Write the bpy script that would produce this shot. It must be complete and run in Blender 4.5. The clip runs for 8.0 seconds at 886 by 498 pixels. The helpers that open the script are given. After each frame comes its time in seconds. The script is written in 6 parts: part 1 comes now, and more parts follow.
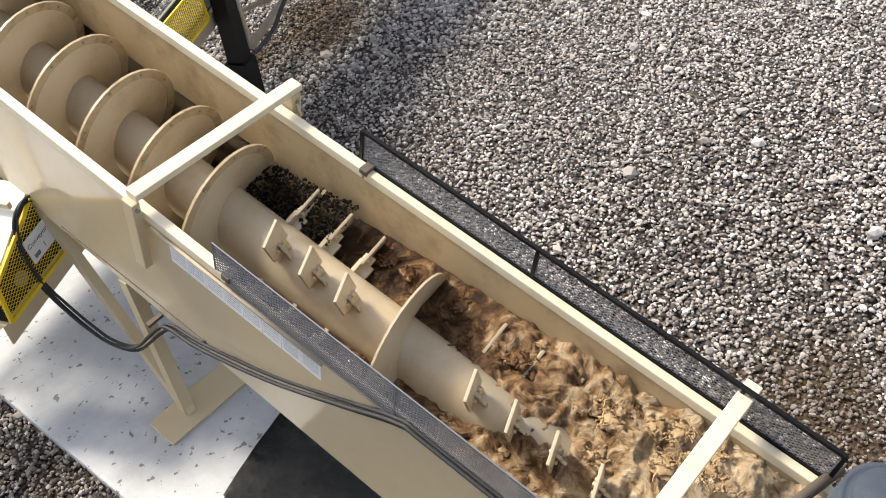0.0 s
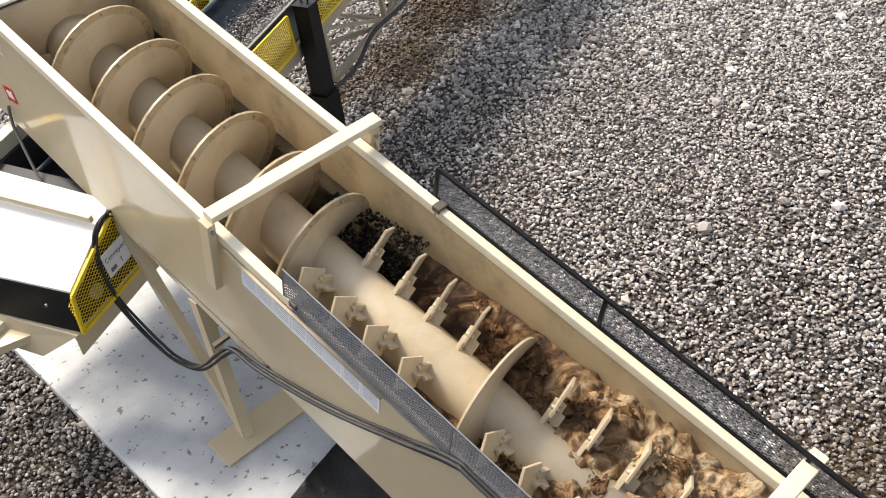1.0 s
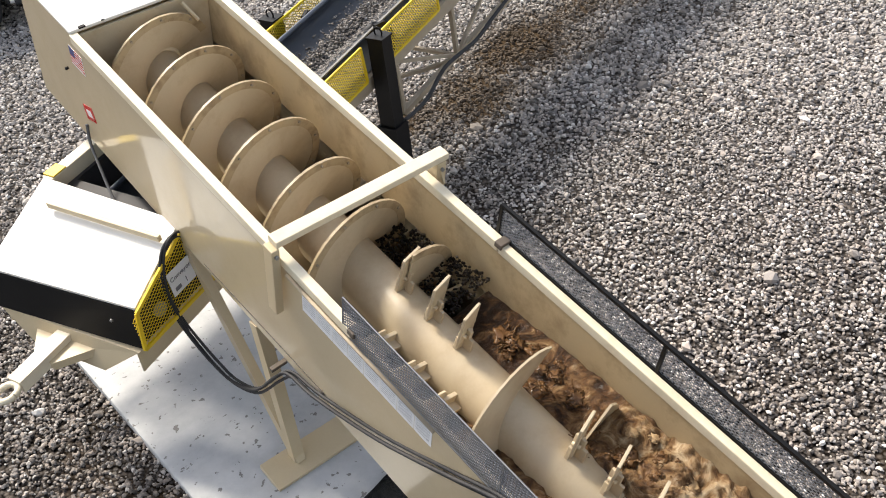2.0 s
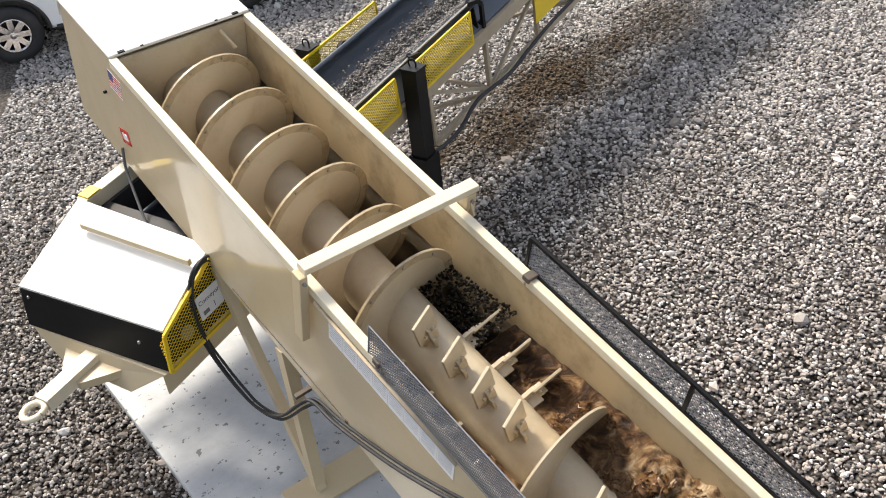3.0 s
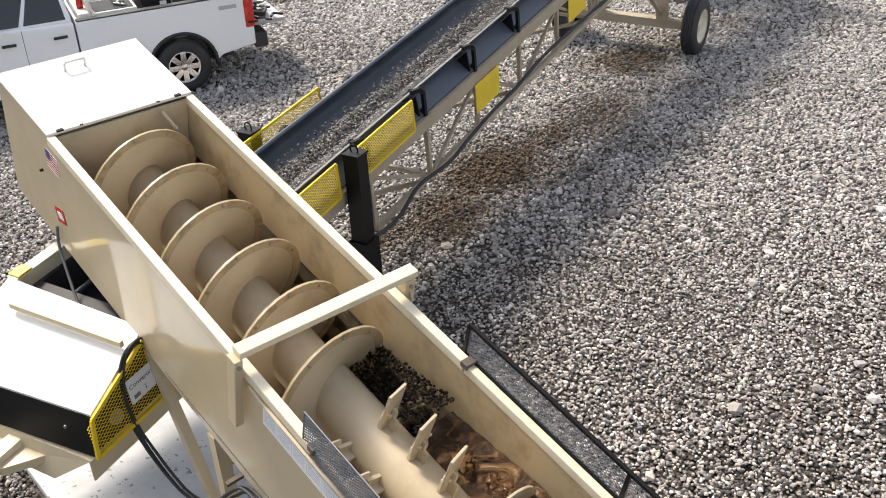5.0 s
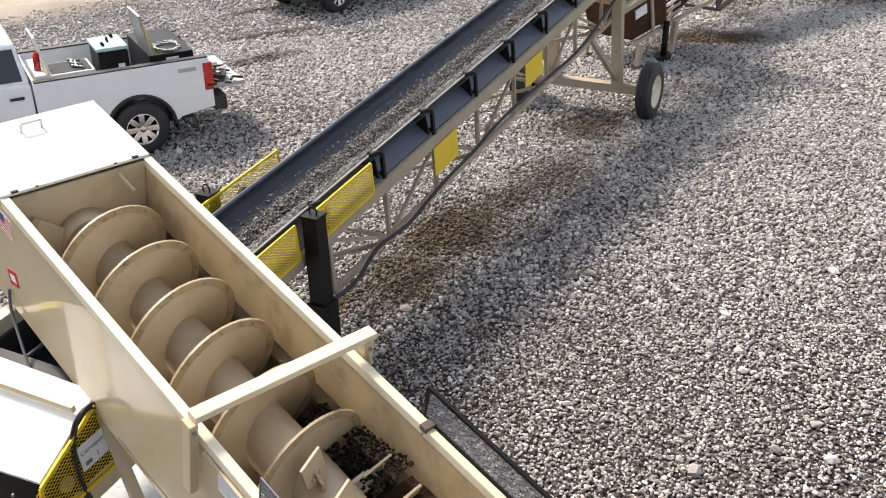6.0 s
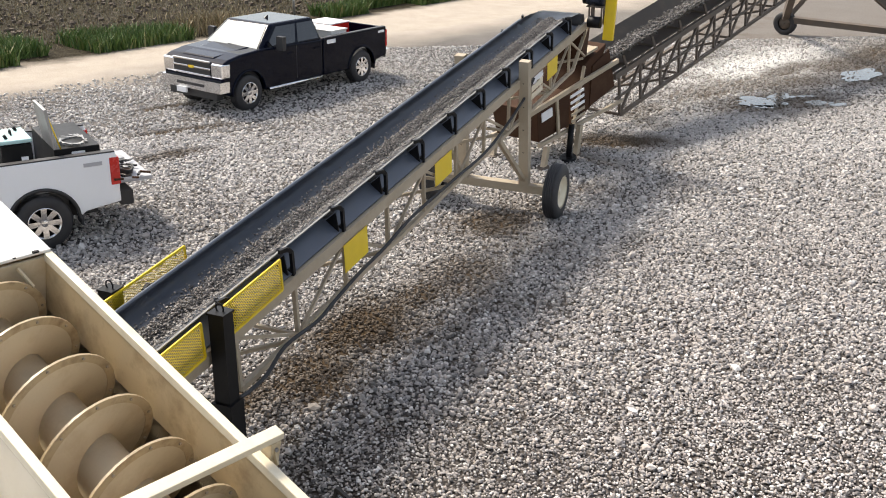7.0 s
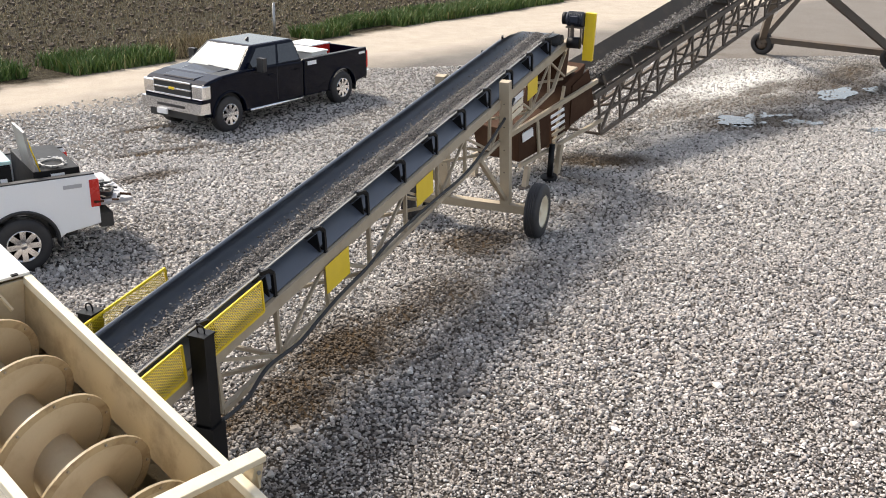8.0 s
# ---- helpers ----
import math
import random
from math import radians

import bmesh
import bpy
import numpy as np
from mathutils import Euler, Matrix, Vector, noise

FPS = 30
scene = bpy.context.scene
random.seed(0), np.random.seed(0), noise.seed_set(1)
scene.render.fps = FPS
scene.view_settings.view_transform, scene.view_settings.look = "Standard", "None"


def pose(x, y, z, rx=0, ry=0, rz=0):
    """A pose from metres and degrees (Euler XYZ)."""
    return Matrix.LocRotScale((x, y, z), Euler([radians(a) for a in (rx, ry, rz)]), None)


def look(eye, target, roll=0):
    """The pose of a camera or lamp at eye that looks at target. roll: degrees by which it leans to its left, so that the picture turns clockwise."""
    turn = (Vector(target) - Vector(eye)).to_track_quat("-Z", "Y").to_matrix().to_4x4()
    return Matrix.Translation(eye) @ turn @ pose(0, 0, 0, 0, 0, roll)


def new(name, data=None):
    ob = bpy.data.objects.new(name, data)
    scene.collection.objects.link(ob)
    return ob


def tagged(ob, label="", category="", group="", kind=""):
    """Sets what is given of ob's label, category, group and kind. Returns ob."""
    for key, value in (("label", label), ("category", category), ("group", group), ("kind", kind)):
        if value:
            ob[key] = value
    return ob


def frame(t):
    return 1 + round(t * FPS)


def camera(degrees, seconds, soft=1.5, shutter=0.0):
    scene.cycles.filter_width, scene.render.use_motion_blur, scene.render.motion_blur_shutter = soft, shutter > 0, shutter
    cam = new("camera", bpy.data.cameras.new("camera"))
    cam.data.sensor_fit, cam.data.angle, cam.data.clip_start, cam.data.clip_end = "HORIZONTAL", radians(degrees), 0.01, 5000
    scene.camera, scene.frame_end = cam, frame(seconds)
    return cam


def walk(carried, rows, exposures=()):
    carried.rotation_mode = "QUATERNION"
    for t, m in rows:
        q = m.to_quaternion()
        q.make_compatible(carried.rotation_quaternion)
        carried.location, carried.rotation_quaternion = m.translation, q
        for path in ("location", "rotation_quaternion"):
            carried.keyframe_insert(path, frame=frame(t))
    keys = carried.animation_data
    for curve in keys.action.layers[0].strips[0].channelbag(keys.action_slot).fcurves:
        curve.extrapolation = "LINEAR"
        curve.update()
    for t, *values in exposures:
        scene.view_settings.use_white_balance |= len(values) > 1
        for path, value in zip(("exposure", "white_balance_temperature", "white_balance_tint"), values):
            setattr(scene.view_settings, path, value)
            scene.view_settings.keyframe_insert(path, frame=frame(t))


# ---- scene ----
from itertools import product

# ---- camera: one standing point, turned by hand ----
EYE = (0.0, 0.0, 5.85)
cam = camera(46.9, 8.0, soft=1.0)
TURNS = [  # seconds, yaw, pitch, roll
    (0.0, -10.47, -41.80, -8.065),
    (0.5, -7.833, -40.316, -7.398),
    (1.0, -5.865, -39.061, -7.021),
    (1.5, -3.794, -37.909, -6.885),
    (1.7, -2.842, -37.376, -6.78),
    (2.8, -0.496, -35.206, -6.139),
    (3.0, -0.15, -34.792, -5.968),
    (3.5, 0.0, -34.597, -5.805),
    (4.0, 0.143, -34.415, -5.649),
    (4.3, 0.05, -34.25, -5.40),
    (4.5, -0.916, -33.562, -4.699),
    (4.7, -2.704, -32.128, -3.627),
    (5.8, -6.626, -27.609, -1.87),
    (6.0, -7.374, -26.884, -1.422),
    (6.5, -11.434, -22.999, 0.558),
    (7.0, -12.933, -21.45, 1.034),
    (7.5, -13.093, -21.061, 1.044),
    (8.0, -13.999, -20.305, 1.012),
]
walk(cam, [(t, pose(*EYE, 90 + pitch, 0, yaw) @ pose(0, 0, 0, 0, 0, roll)) for t, yaw, pitch, roll in TURNS])

# ---- light ----
SUN_FROM = Vector((-0.64, 0.77, 0.0)).normalized()
SUN_HEIGHT = 50.0
world = bpy.data.worlds.new("sky")
scene.world = world
world.use_nodes = True
_n = world.node_tree.nodes
_sky = _n.new("ShaderNodeTexSky")
_sky.sky_type, _sky.sun_disc = "NISHITA", False
_sky.sun_elevation = radians(SUN_HEIGHT)
_sky.sun_rotation = math.atan2(SUN_FROM.x, SUN_FROM.y)
_sky.dust_density = 2.0
_veil = _n.new("ShaderNodeHueSaturation")  # thin cloud takes some of the blue
_veil.inputs["Saturation"].default_value = 0.6
world.node_tree.links.new(_sky.outputs["Color"], _veil.inputs["Color"])
world.node_tree.links.new(_veil.outputs["Color"], _n["Background"].inputs["Color"])
_n["Background"].inputs["Strength"].default_value = 0.128
sun_data = bpy.data.lights.new("sun", "SUN")
sun_data.energy, sun_data.angle, sun_data.color = 2.55, radians(11.0), (1.0, 0.94, 0.84)
sun = new("sun", sun_data)
_up = Vector((SUN_FROM.x * math.cos(radians(SUN_HEIGHT)), SUN_FROM.y * math.cos(radians(SUN_HEIGHT)), math.sin(radians(SUN_HEIGHT))))
sun.matrix_world = look(_up * 60, (0, 0, 0))
scene.view_settings.exposure = 1.15
scene.view_settings.use_white_balance = True
scene.view_settings.white_balance_temperature = 6900


# ---- materials ----
def material(name):
    m = bpy.data.materials.new(name)
    m.use_nodes = True
    nt = m.node_tree
    return m, nt, nt.nodes["Principled BSDF"]


def node(nt, kind, **values):
    n = nt.nodes.new(kind)
    for key, value in values.items():
        n.inputs[key].default_value = value
    return n


def ramp(nt, fac, stops):
    r = nt.nodes.new("ShaderNodeValToRGB")
    while len(r.color_ramp.elements) < len(stops):
        r.color_ramp.elements.new(0.5)
    for e, (p, c) in zip(r.color_ramp.elements, stops):
        e.position, e.color = p, (*c, 1) if len(c) == 3 else c
    nt.links.new(fac, r.inputs["Fac"])
    return r.outputs["Color"]


def mixed(nt, fac, a, b, blend="MIX"):
    m = nt.nodes.new("ShaderNodeMix")
    m.data_type, m.blend_type = "RGBA", blend
    for k, v in ((0, fac), (6, a), (7, b)):
        if isinstance(v, bpy.types.NodeSocket):
            nt.links.new(v, m.inputs[k])
        else:
            m.inputs[k].default_value = v if k == 0 else (*v, 1)
    return m.outputs[2]


def maths(nt, op, a, b=0.0, clamp=False):
    m = nt.nodes.new("ShaderNodeMath")
    m.operation, m.use_clamp = op, clamp
    for sock, v in zip(m.inputs, (a, b)):
        if isinstance(v, bpy.types.NodeSocket):
            nt.links.new(v, sock)
        else:
            sock.default_value = v
    return m.outputs[0]


def coords(nt):
    return nt.nodes.new("ShaderNodeTexCoord").outputs["Object"]


def noise_of(nt, vec, scale, detail=4.0, rough=0.6):
    n = node(nt, "ShaderNodeTexNoise", Scale=scale, Detail=detail, Roughness=rough)
    nt.links.new(vec, n.inputs["Vector"])
    return n.outputs["Fac"]


def bumped(nt, bsdf, height, strength=0.3, distance=0.01):
    b = node(nt, "ShaderNodeBump", Strength=strength, Distance=distance)
    nt.links.new(height, b.inputs["Height"])
    nt.links.new(b.outputs["Normal"], bsdf.inputs["Normal"])


def paint(name, colour, rough=0.5, grime=(0.2, 0.15, 0.1), dirt=0.35, metallic=0.0, grain=60.0, big=2.5, bump=0.08, gloss=0.5):
    """Painted or coated surface: two scales of tone, grime in patches, fine relief."""
    m, nt, bsdf = material(name)
    vec = coords(nt)
    fine, large = noise_of(nt, vec, grain, 3.0), noise_of(nt, vec, big, 6.0, 0.65)
    tone = mixed(nt, maths(nt, "MULTIPLY", fine, 0.35), colour, tuple(c * 0.78 for c in colour))
    mask = ramp(nt, large, [(0.48, (0, 0, 0)), (0.78, (1, 1, 1))])
    col = mixed(nt, maths(nt, "MULTIPLY", mask, dirt), tone, grime)
    nt.links.new(col, bsdf.inputs["Base Color"])
    r = maths(nt, "ADD", maths(nt, "MULTIPLY", large, 0.3), rough - 0.15)
    nt.links.new(r, bsdf.inputs["Roughness"])
    bsdf.inputs["Metallic"].default_value = metallic
    bsdf.inputs["Specular IOR Level"].default_value = gloss
    if bump:
        bumped(nt, bsdf, fine, bump, 0.004)
    return m


TAN = paint("tan_paint", (0.58, 0.47, 0.305), 0.42, (0.40, 0.28, 0.15), 0.22)
GLOSSY_TAN = paint("glossy_tan_paint", (0.58, 0.47, 0.305), 0.42, (0.40, 0.28, 0.15), 0.22)
_b = GLOSSY_TAN.node_tree.nodes["Principled BSDF"]
_b.inputs["Coat Weight"].default_value, _b.inputs["Coat Roughness"].default_value = 0.8, 0.07
TAN_WET = paint("muddy_tan_paint", (0.54, 0.45, 0.315), 0.34, (0.30, 0.20, 0.10), 0.5, big=4.0)
CREAM = paint("cream_paint", (0.73, 0.65, 0.49), 0.4, (0.42, 0.30, 0.16), 0.32, big=5.0)
WHITE = paint("white_paint", (0.80, 0.78, 0.73), 0.35, (0.5, 0.45, 0.36), 0.12)
YELLOW = paint("yellow_paint", (0.80, 0.56, 0.02), 0.45, (0.4, 0.3, 0.1), 0.2)
BLACK = paint("black_paint", (0.006, 0.006, 0.007), 0.5, (0.03, 0.027, 0.024), 0.15, gloss=0.2)
RUBBER = paint("rubber", (0.022, 0.022, 0.025), 0.65, (0.10, 0.09, 0.08), 0.3)
GREY_RUBBER = paint("grey_rubber", (0.10, 0.10, 0.105), 0.5, (0.2, 0.19, 0.17), 0.3)
BELT = paint("belt_rubber", (0.068, 0.080, 0.104), 0.34, (0.11, 0.10, 0.09), 0.35, big=5.0)
GALV = paint("dull_steel", (0.33, 0.33, 0.33), 0.45, (0.18, 0.13, 0.08), 0.3, metallic=0.7)
WIRE = paint("grey_wire", (0.21, 0.215, 0.23), 0.5, (0.1, 0.08, 0.06), 0.4, metallic=0.4)
CHROME = paint("chrome", (0.75, 0.75, 0.76), 0.16, (0.4, 0.38, 0.35), 0.15, metallic=1.0, bump=0.0)
FRAME = paint("dusty_tan_steel", (0.40, 0.33, 0.24), 0.6, (0.22, 0.16, 0.10), 0.45)
BROWN = paint("rusty_brown_steel", (0.052, 0.024, 0.013), 0.8, (0.12, 0.075, 0.045), 0.4, gloss=0.15)
DARKSTEEL = paint("dark_rusty_steel", (0.10, 0.08, 0.065), 0.7, (0.2, 0.13, 0.08), 0.4)
RED = paint("red_plastic", (0.55, 0.02, 0.015), 0.25, (0.3, 0.05, 0.04), 0.1)
CARWHITE = paint("white_car_paint", (0.86, 0.87, 0.89), 0.18, (0.45, 0.41, 0.35), 0.05, bump=0.0)
CARBLACK = paint("black_car_paint", (0.0015, 0.003, 0.010), 0.10, (0.012, 0.011, 0.011), 0.06, bump=0.0, gloss=0.13)
PLASTIC = paint("black_plastic", (0.02, 0.02, 0.022), 0.5, (0.08, 0.07, 0.06), 0.2)
PAPER = paint("label_white", (0.82, 0.82, 0.83), 0.5, (0.45, 0.4, 0.34), 0.2)
FADED = paint("faded_print", (0.42, 0.42, 0.44), 0.6, (0.3, 0.3, 0.3), 0.2)
INK = paint("label_grey", (0.18, 0.18, 0.2), 0.6, (0.1, 0.1, 0.1), 0.2)
TEAL = paint("pale_teal_paint", (0.42, 0.62, 0.62), 0.4, (0.2, 0.2, 0.2), 0.2)
BLUE = paint("navy_print", (0.05, 0.07, 0.22), 0.5, (0.1, 0.1, 0.1), 0.2)
BLUEGREY = paint("blue_grey_paint", (0.045, 0.058, 0.078), 0.75, (0.2, 0.19, 0.17), 0.3, gloss=0.2)
MOTOR_PAINT = paint("dark_blue_paint", (0.012, 0.018, 0.035), 0.5, (0.08, 0.07, 0.06), 0.3)
WORN_EDGE = paint("worn_belt_edge", (0.20, 0.20, 0.19), 0.6, (0.10, 0.09, 0.08), 0.5, big=7.0)
DUSTY_BELT = paint("dusty_belt_rubber", (0.062, 0.056, 0.052), 0.7, (0.13, 0.11, 0.09), 0.5, big=4.0)
MUD = paint("wet_brown_mud", (0.12, 0.062, 0.028), 0.22, (0.30, 0.17, 0.07), 0.6, grain=40, big=9, bump=0.5, gloss=0.3)
FOAM = paint("tan_foam", (0.42, 0.29, 0.16), 0.5, (0.13, 0.07, 0.032), 0.85, grain=50, big=12, bump=0.5, gloss=0.25)
GLASS_M, _g, _b = material("tinted_glass")
_b.inputs["Base Color"].default_value = (0.012, 0.014, 0.016, 1)
_b.inputs["Roughness"].default_value = 0.05
_b.inputs["Coat Weight"].default_value = 0.6


# mud, wet spots, ruts and a dark patch by the far chute: x, y, half length, half width, heading, strength
DARK_SPOTS = ((3.1, 3.75, 0.7, 0.5, 60, 0.75), (0.1, 10.35, 0.5, 0.3, 54, 0.8), (8.4, 20.0, 1.15, 0.55, -12, 1.0), (4.5, 15.5, 0.75, 0.55, 30, 0.9), (3.4, 13.4, 0.8, 0.5, 54, 0.7), (1.7, 11.9, 0.9, 0.6, 54, 1.0),
          (0.9, 10.7, 0.7, 0.5, 54, 0.9), (2.6, 12.8, 0.5, 0.35, 40, 0.8), (14.8, 25.0, 2.4, 0.8, 10, 0.7), (18.5, 26.9, 2.0, 0.9, 10, 0.7), (12.6, 24.2, 1.1, 0.5, 15, 0.7), (14.0, 22.9, 1.7, 0.9, 15, 0.75), (18.6, 25.7, 2.0, 0.8, 35, 0.7), (16.2, 26.5, 1.8, 0.4, 38, 0.8), (20.0, 28.2, 2.6, 0.6, 40, 0.8),
          (-0.7, 22.45, 1.0, 0.14, 19, 0.9), (-0.9, 20.5, 0.65, 0.24, 30, 0.8), (-1.2, 24.6, 0.8, 0.13, 26, 0.9))


def muddied(nt, vec, col):
    """Brown mud spilt along the conveyor, wet spots, ruts and a dark brown patch in the gravel."""
    sep = nt.nodes.new("ShaderNodeSeparateXYZ")
    nt.links.new(vec, sep.inputs[0])
    x, y = sep.outputs[0], sep.outputs[1]
    lat = maths(nt, "ADD", maths(nt, "MULTIPLY", maths(nt, "SUBTRACT", x, 0.40), 0.814), maths(nt, "MULTIPLY", maths(nt, "SUBTRACT", y, 10.36), -0.581))
    band = maths(nt, "SUBTRACT", 1.0, maths(nt, "DIVIDE", maths(nt, "ABSOLUTE", maths(nt, "SUBTRACT", lat, 1.0)), 2.0), True)
    blot = ramp(nt, noise_of(nt, vec, 0.75, 5.0, 0.62), [(0.47, (0, 0, 0)), (0.60, (1, 1, 1))])
    mud = maths(nt, "MULTIPLY", blot, maths(nt, "MULTIPLY", band, 0.45, True))
    ragged = maths(nt, "MULTIPLY", noise_of(nt, vec, 2.2, 6.0, 0.7), 1.6)
    for px, py, a, b, turn, much in DARK_SPOTS:
        c, s = math.cos(radians(turn)), math.sin(radians(turn))
        u = maths(nt, "ADD", maths(nt, "MULTIPLY", x, c / a), maths(nt, "MULTIPLY", y, s / a))
        v = maths(nt, "ADD", maths(nt, "MULTIPLY", x, -s / b), maths(nt, "MULTIPLY", y, c / b))
        u, v = maths(nt, "SUBTRACT", u, (px * c + py * s) / a), maths(nt, "SUBTRACT", v, (-px * s + py * c) / b)
        far = maths(nt, "SQRT", maths(nt, "ADD", maths(nt, "MULTIPLY", u, u), maths(nt, "MULTIPLY", v, v)))
        spot = maths(nt, "SUBTRACT", 2.4, maths(nt, "ADD", far, ragged), True)
        mud = maths(nt, "MAXIMUM", mud, maths(nt, "MULTIPLY", spot, much))
    return mixed(nt, maths(nt, "MULTIPLY", mud, 0.9), col, (0.068, 0.045, 0.025))


def dusted(nt, vec, col):
    """Pale road dust that lies thicker towards the road."""
    sep = nt.nodes.new("ShaderNodeSeparateXYZ")
    nt.links.new(vec, sep.inputs[0])
    near = maths(nt, "DIVIDE", maths(nt, "SUBTRACT", sep.outputs[1], 6.0), 14.0, True)
    patchy = maths(nt, "MULTIPLY", near, maths(nt, "ADD", noise_of(nt, vec, 0.5, 5.0), 0.1))
    col = mixed(nt, maths(nt, "MULTIPLY", patchy, 0.90), col, (0.60, 0.575, 0.55))
    # dry, paler stones on the open side of the conveyor
    lat = maths(nt, "SUBTRACT", maths(nt, "MULTIPLY", sep.outputs[0], 0.814), maths(nt, "MULTIPLY", sep.outputs[1], 0.581))
    dry = maths(nt, "DIVIDE", maths(nt, "ADD", lat, 4.6), 2.4, True)
    dry = maths(nt, "MULTIPLY", dry, maths(nt, "DIVIDE", maths(nt, "SUBTRACT", 14.5, sep.outputs[1]), 7.0, True))
    dry = maths(nt, "MULTIPLY", dry, maths(nt, "ADD", noise_of(nt, vec, 0.7, 5.0), 0.15))
    col = mixed(nt, maths(nt, "MULTIPLY", dry, 0.8), col, mixed(nt, 1.0, col, (1.62, 1.62, 1.66), "MULTIPLY"))
    # pale spill of fine stone under the far conveyor
    x, y = maths(nt, "SUBTRACT", sep.outputs[0], 15.3), maths(nt, "SUBTRACT", sep.outputs[1], 26.8)
    u = maths(nt, "DIVIDE", maths(nt, "ADD", maths(nt, "MULTIPLY", x, 0.74), maths(nt, "MULTIPLY", y, 0.67)), 5.0)
    v = maths(nt, "DIVIDE", maths(nt, "ADD", maths(nt, "MULTIPLY", x, -0.67), maths(nt, "MULTIPLY", y, 0.74)), 1.6)
    far = maths(nt, "ADD", maths(nt, "MULTIPLY", u, u), maths(nt, "MULTIPLY", v, v))
    spill = maths(nt, "SUBTRACT", 1.9, maths(nt, "ADD", far, maths(nt, "MULTIPLY", noise_of(nt, vec, 1.8, 5.0), 1.4)), True)
    return mixed(nt, maths(nt, "MULTIPLY", spill, 0.95), col, (0.86, 0.83, 0.79))


def stone_material(name, wet=0.0, dark=1.0):
    m, nt, bsdf = material(name)
    geo = nt.nodes.new("ShaderNodeNewGeometry")
    vec = coords(nt)
    col = ramp(nt, geo.outputs["Random Per Island"], [(0.0, (0.03, 0.028, 0.028)), (0.20, (0.16, 0.148, 0.142)), (0.38, (0.38, 0.345, 0.315)),
               (0.52, (0.22, 0.213, 0.213)), (0.66, (0.50, 0.455, 0.415)), (0.78, (0.33, 0.285, 0.255)), (0.92, (0.58, 0.555, 0.525)), (1.0, (0.78, 0.765, 0.745))])
    fine, large = noise_of(nt, vec, 70.0, 3.0), noise_of(nt, vec, 0.45, 4.0)
    col = mixed(nt, maths(nt, "MULTIPLY", fine, 0.5), col, mixed(nt, 1.0, col, (0.55, 0.5, 0.46), "MULTIPLY"))
    damp = ramp(nt, large, [(0.42, (0.0, 0.0, 0.0)), (0.62, (1, 1, 1))])
    col = mixed(nt, maths(nt, "MULTIPLY", damp, 0.3 + wet), col, mixed(nt, 1.0, col, (0.5, 0.47, 0.44), "MULTIPLY"))
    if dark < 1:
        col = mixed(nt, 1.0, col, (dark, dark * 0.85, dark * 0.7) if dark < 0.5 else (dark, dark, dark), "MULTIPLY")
    if not wet:
        col = muddied(nt, vec, dusted(nt, vec, col))
    nt.links.new(col, bsdf.inputs["Base Color"])
    bsdf.inputs["Roughness"].default_value = 0.75 - wet * 0.6
    bsdf.inputs["Specular IOR Level"].default_value = 0.12 if dark < 0.5 else (0.5 if wet else 0.15)
    bumped(nt, bsdf, fine, 0.3, 0.003)
    return m


STONES = stone_material("gravel_stones")
LOAD = stone_material("wet_gravel", 0.4, 0.51)
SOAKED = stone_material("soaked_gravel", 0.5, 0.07)


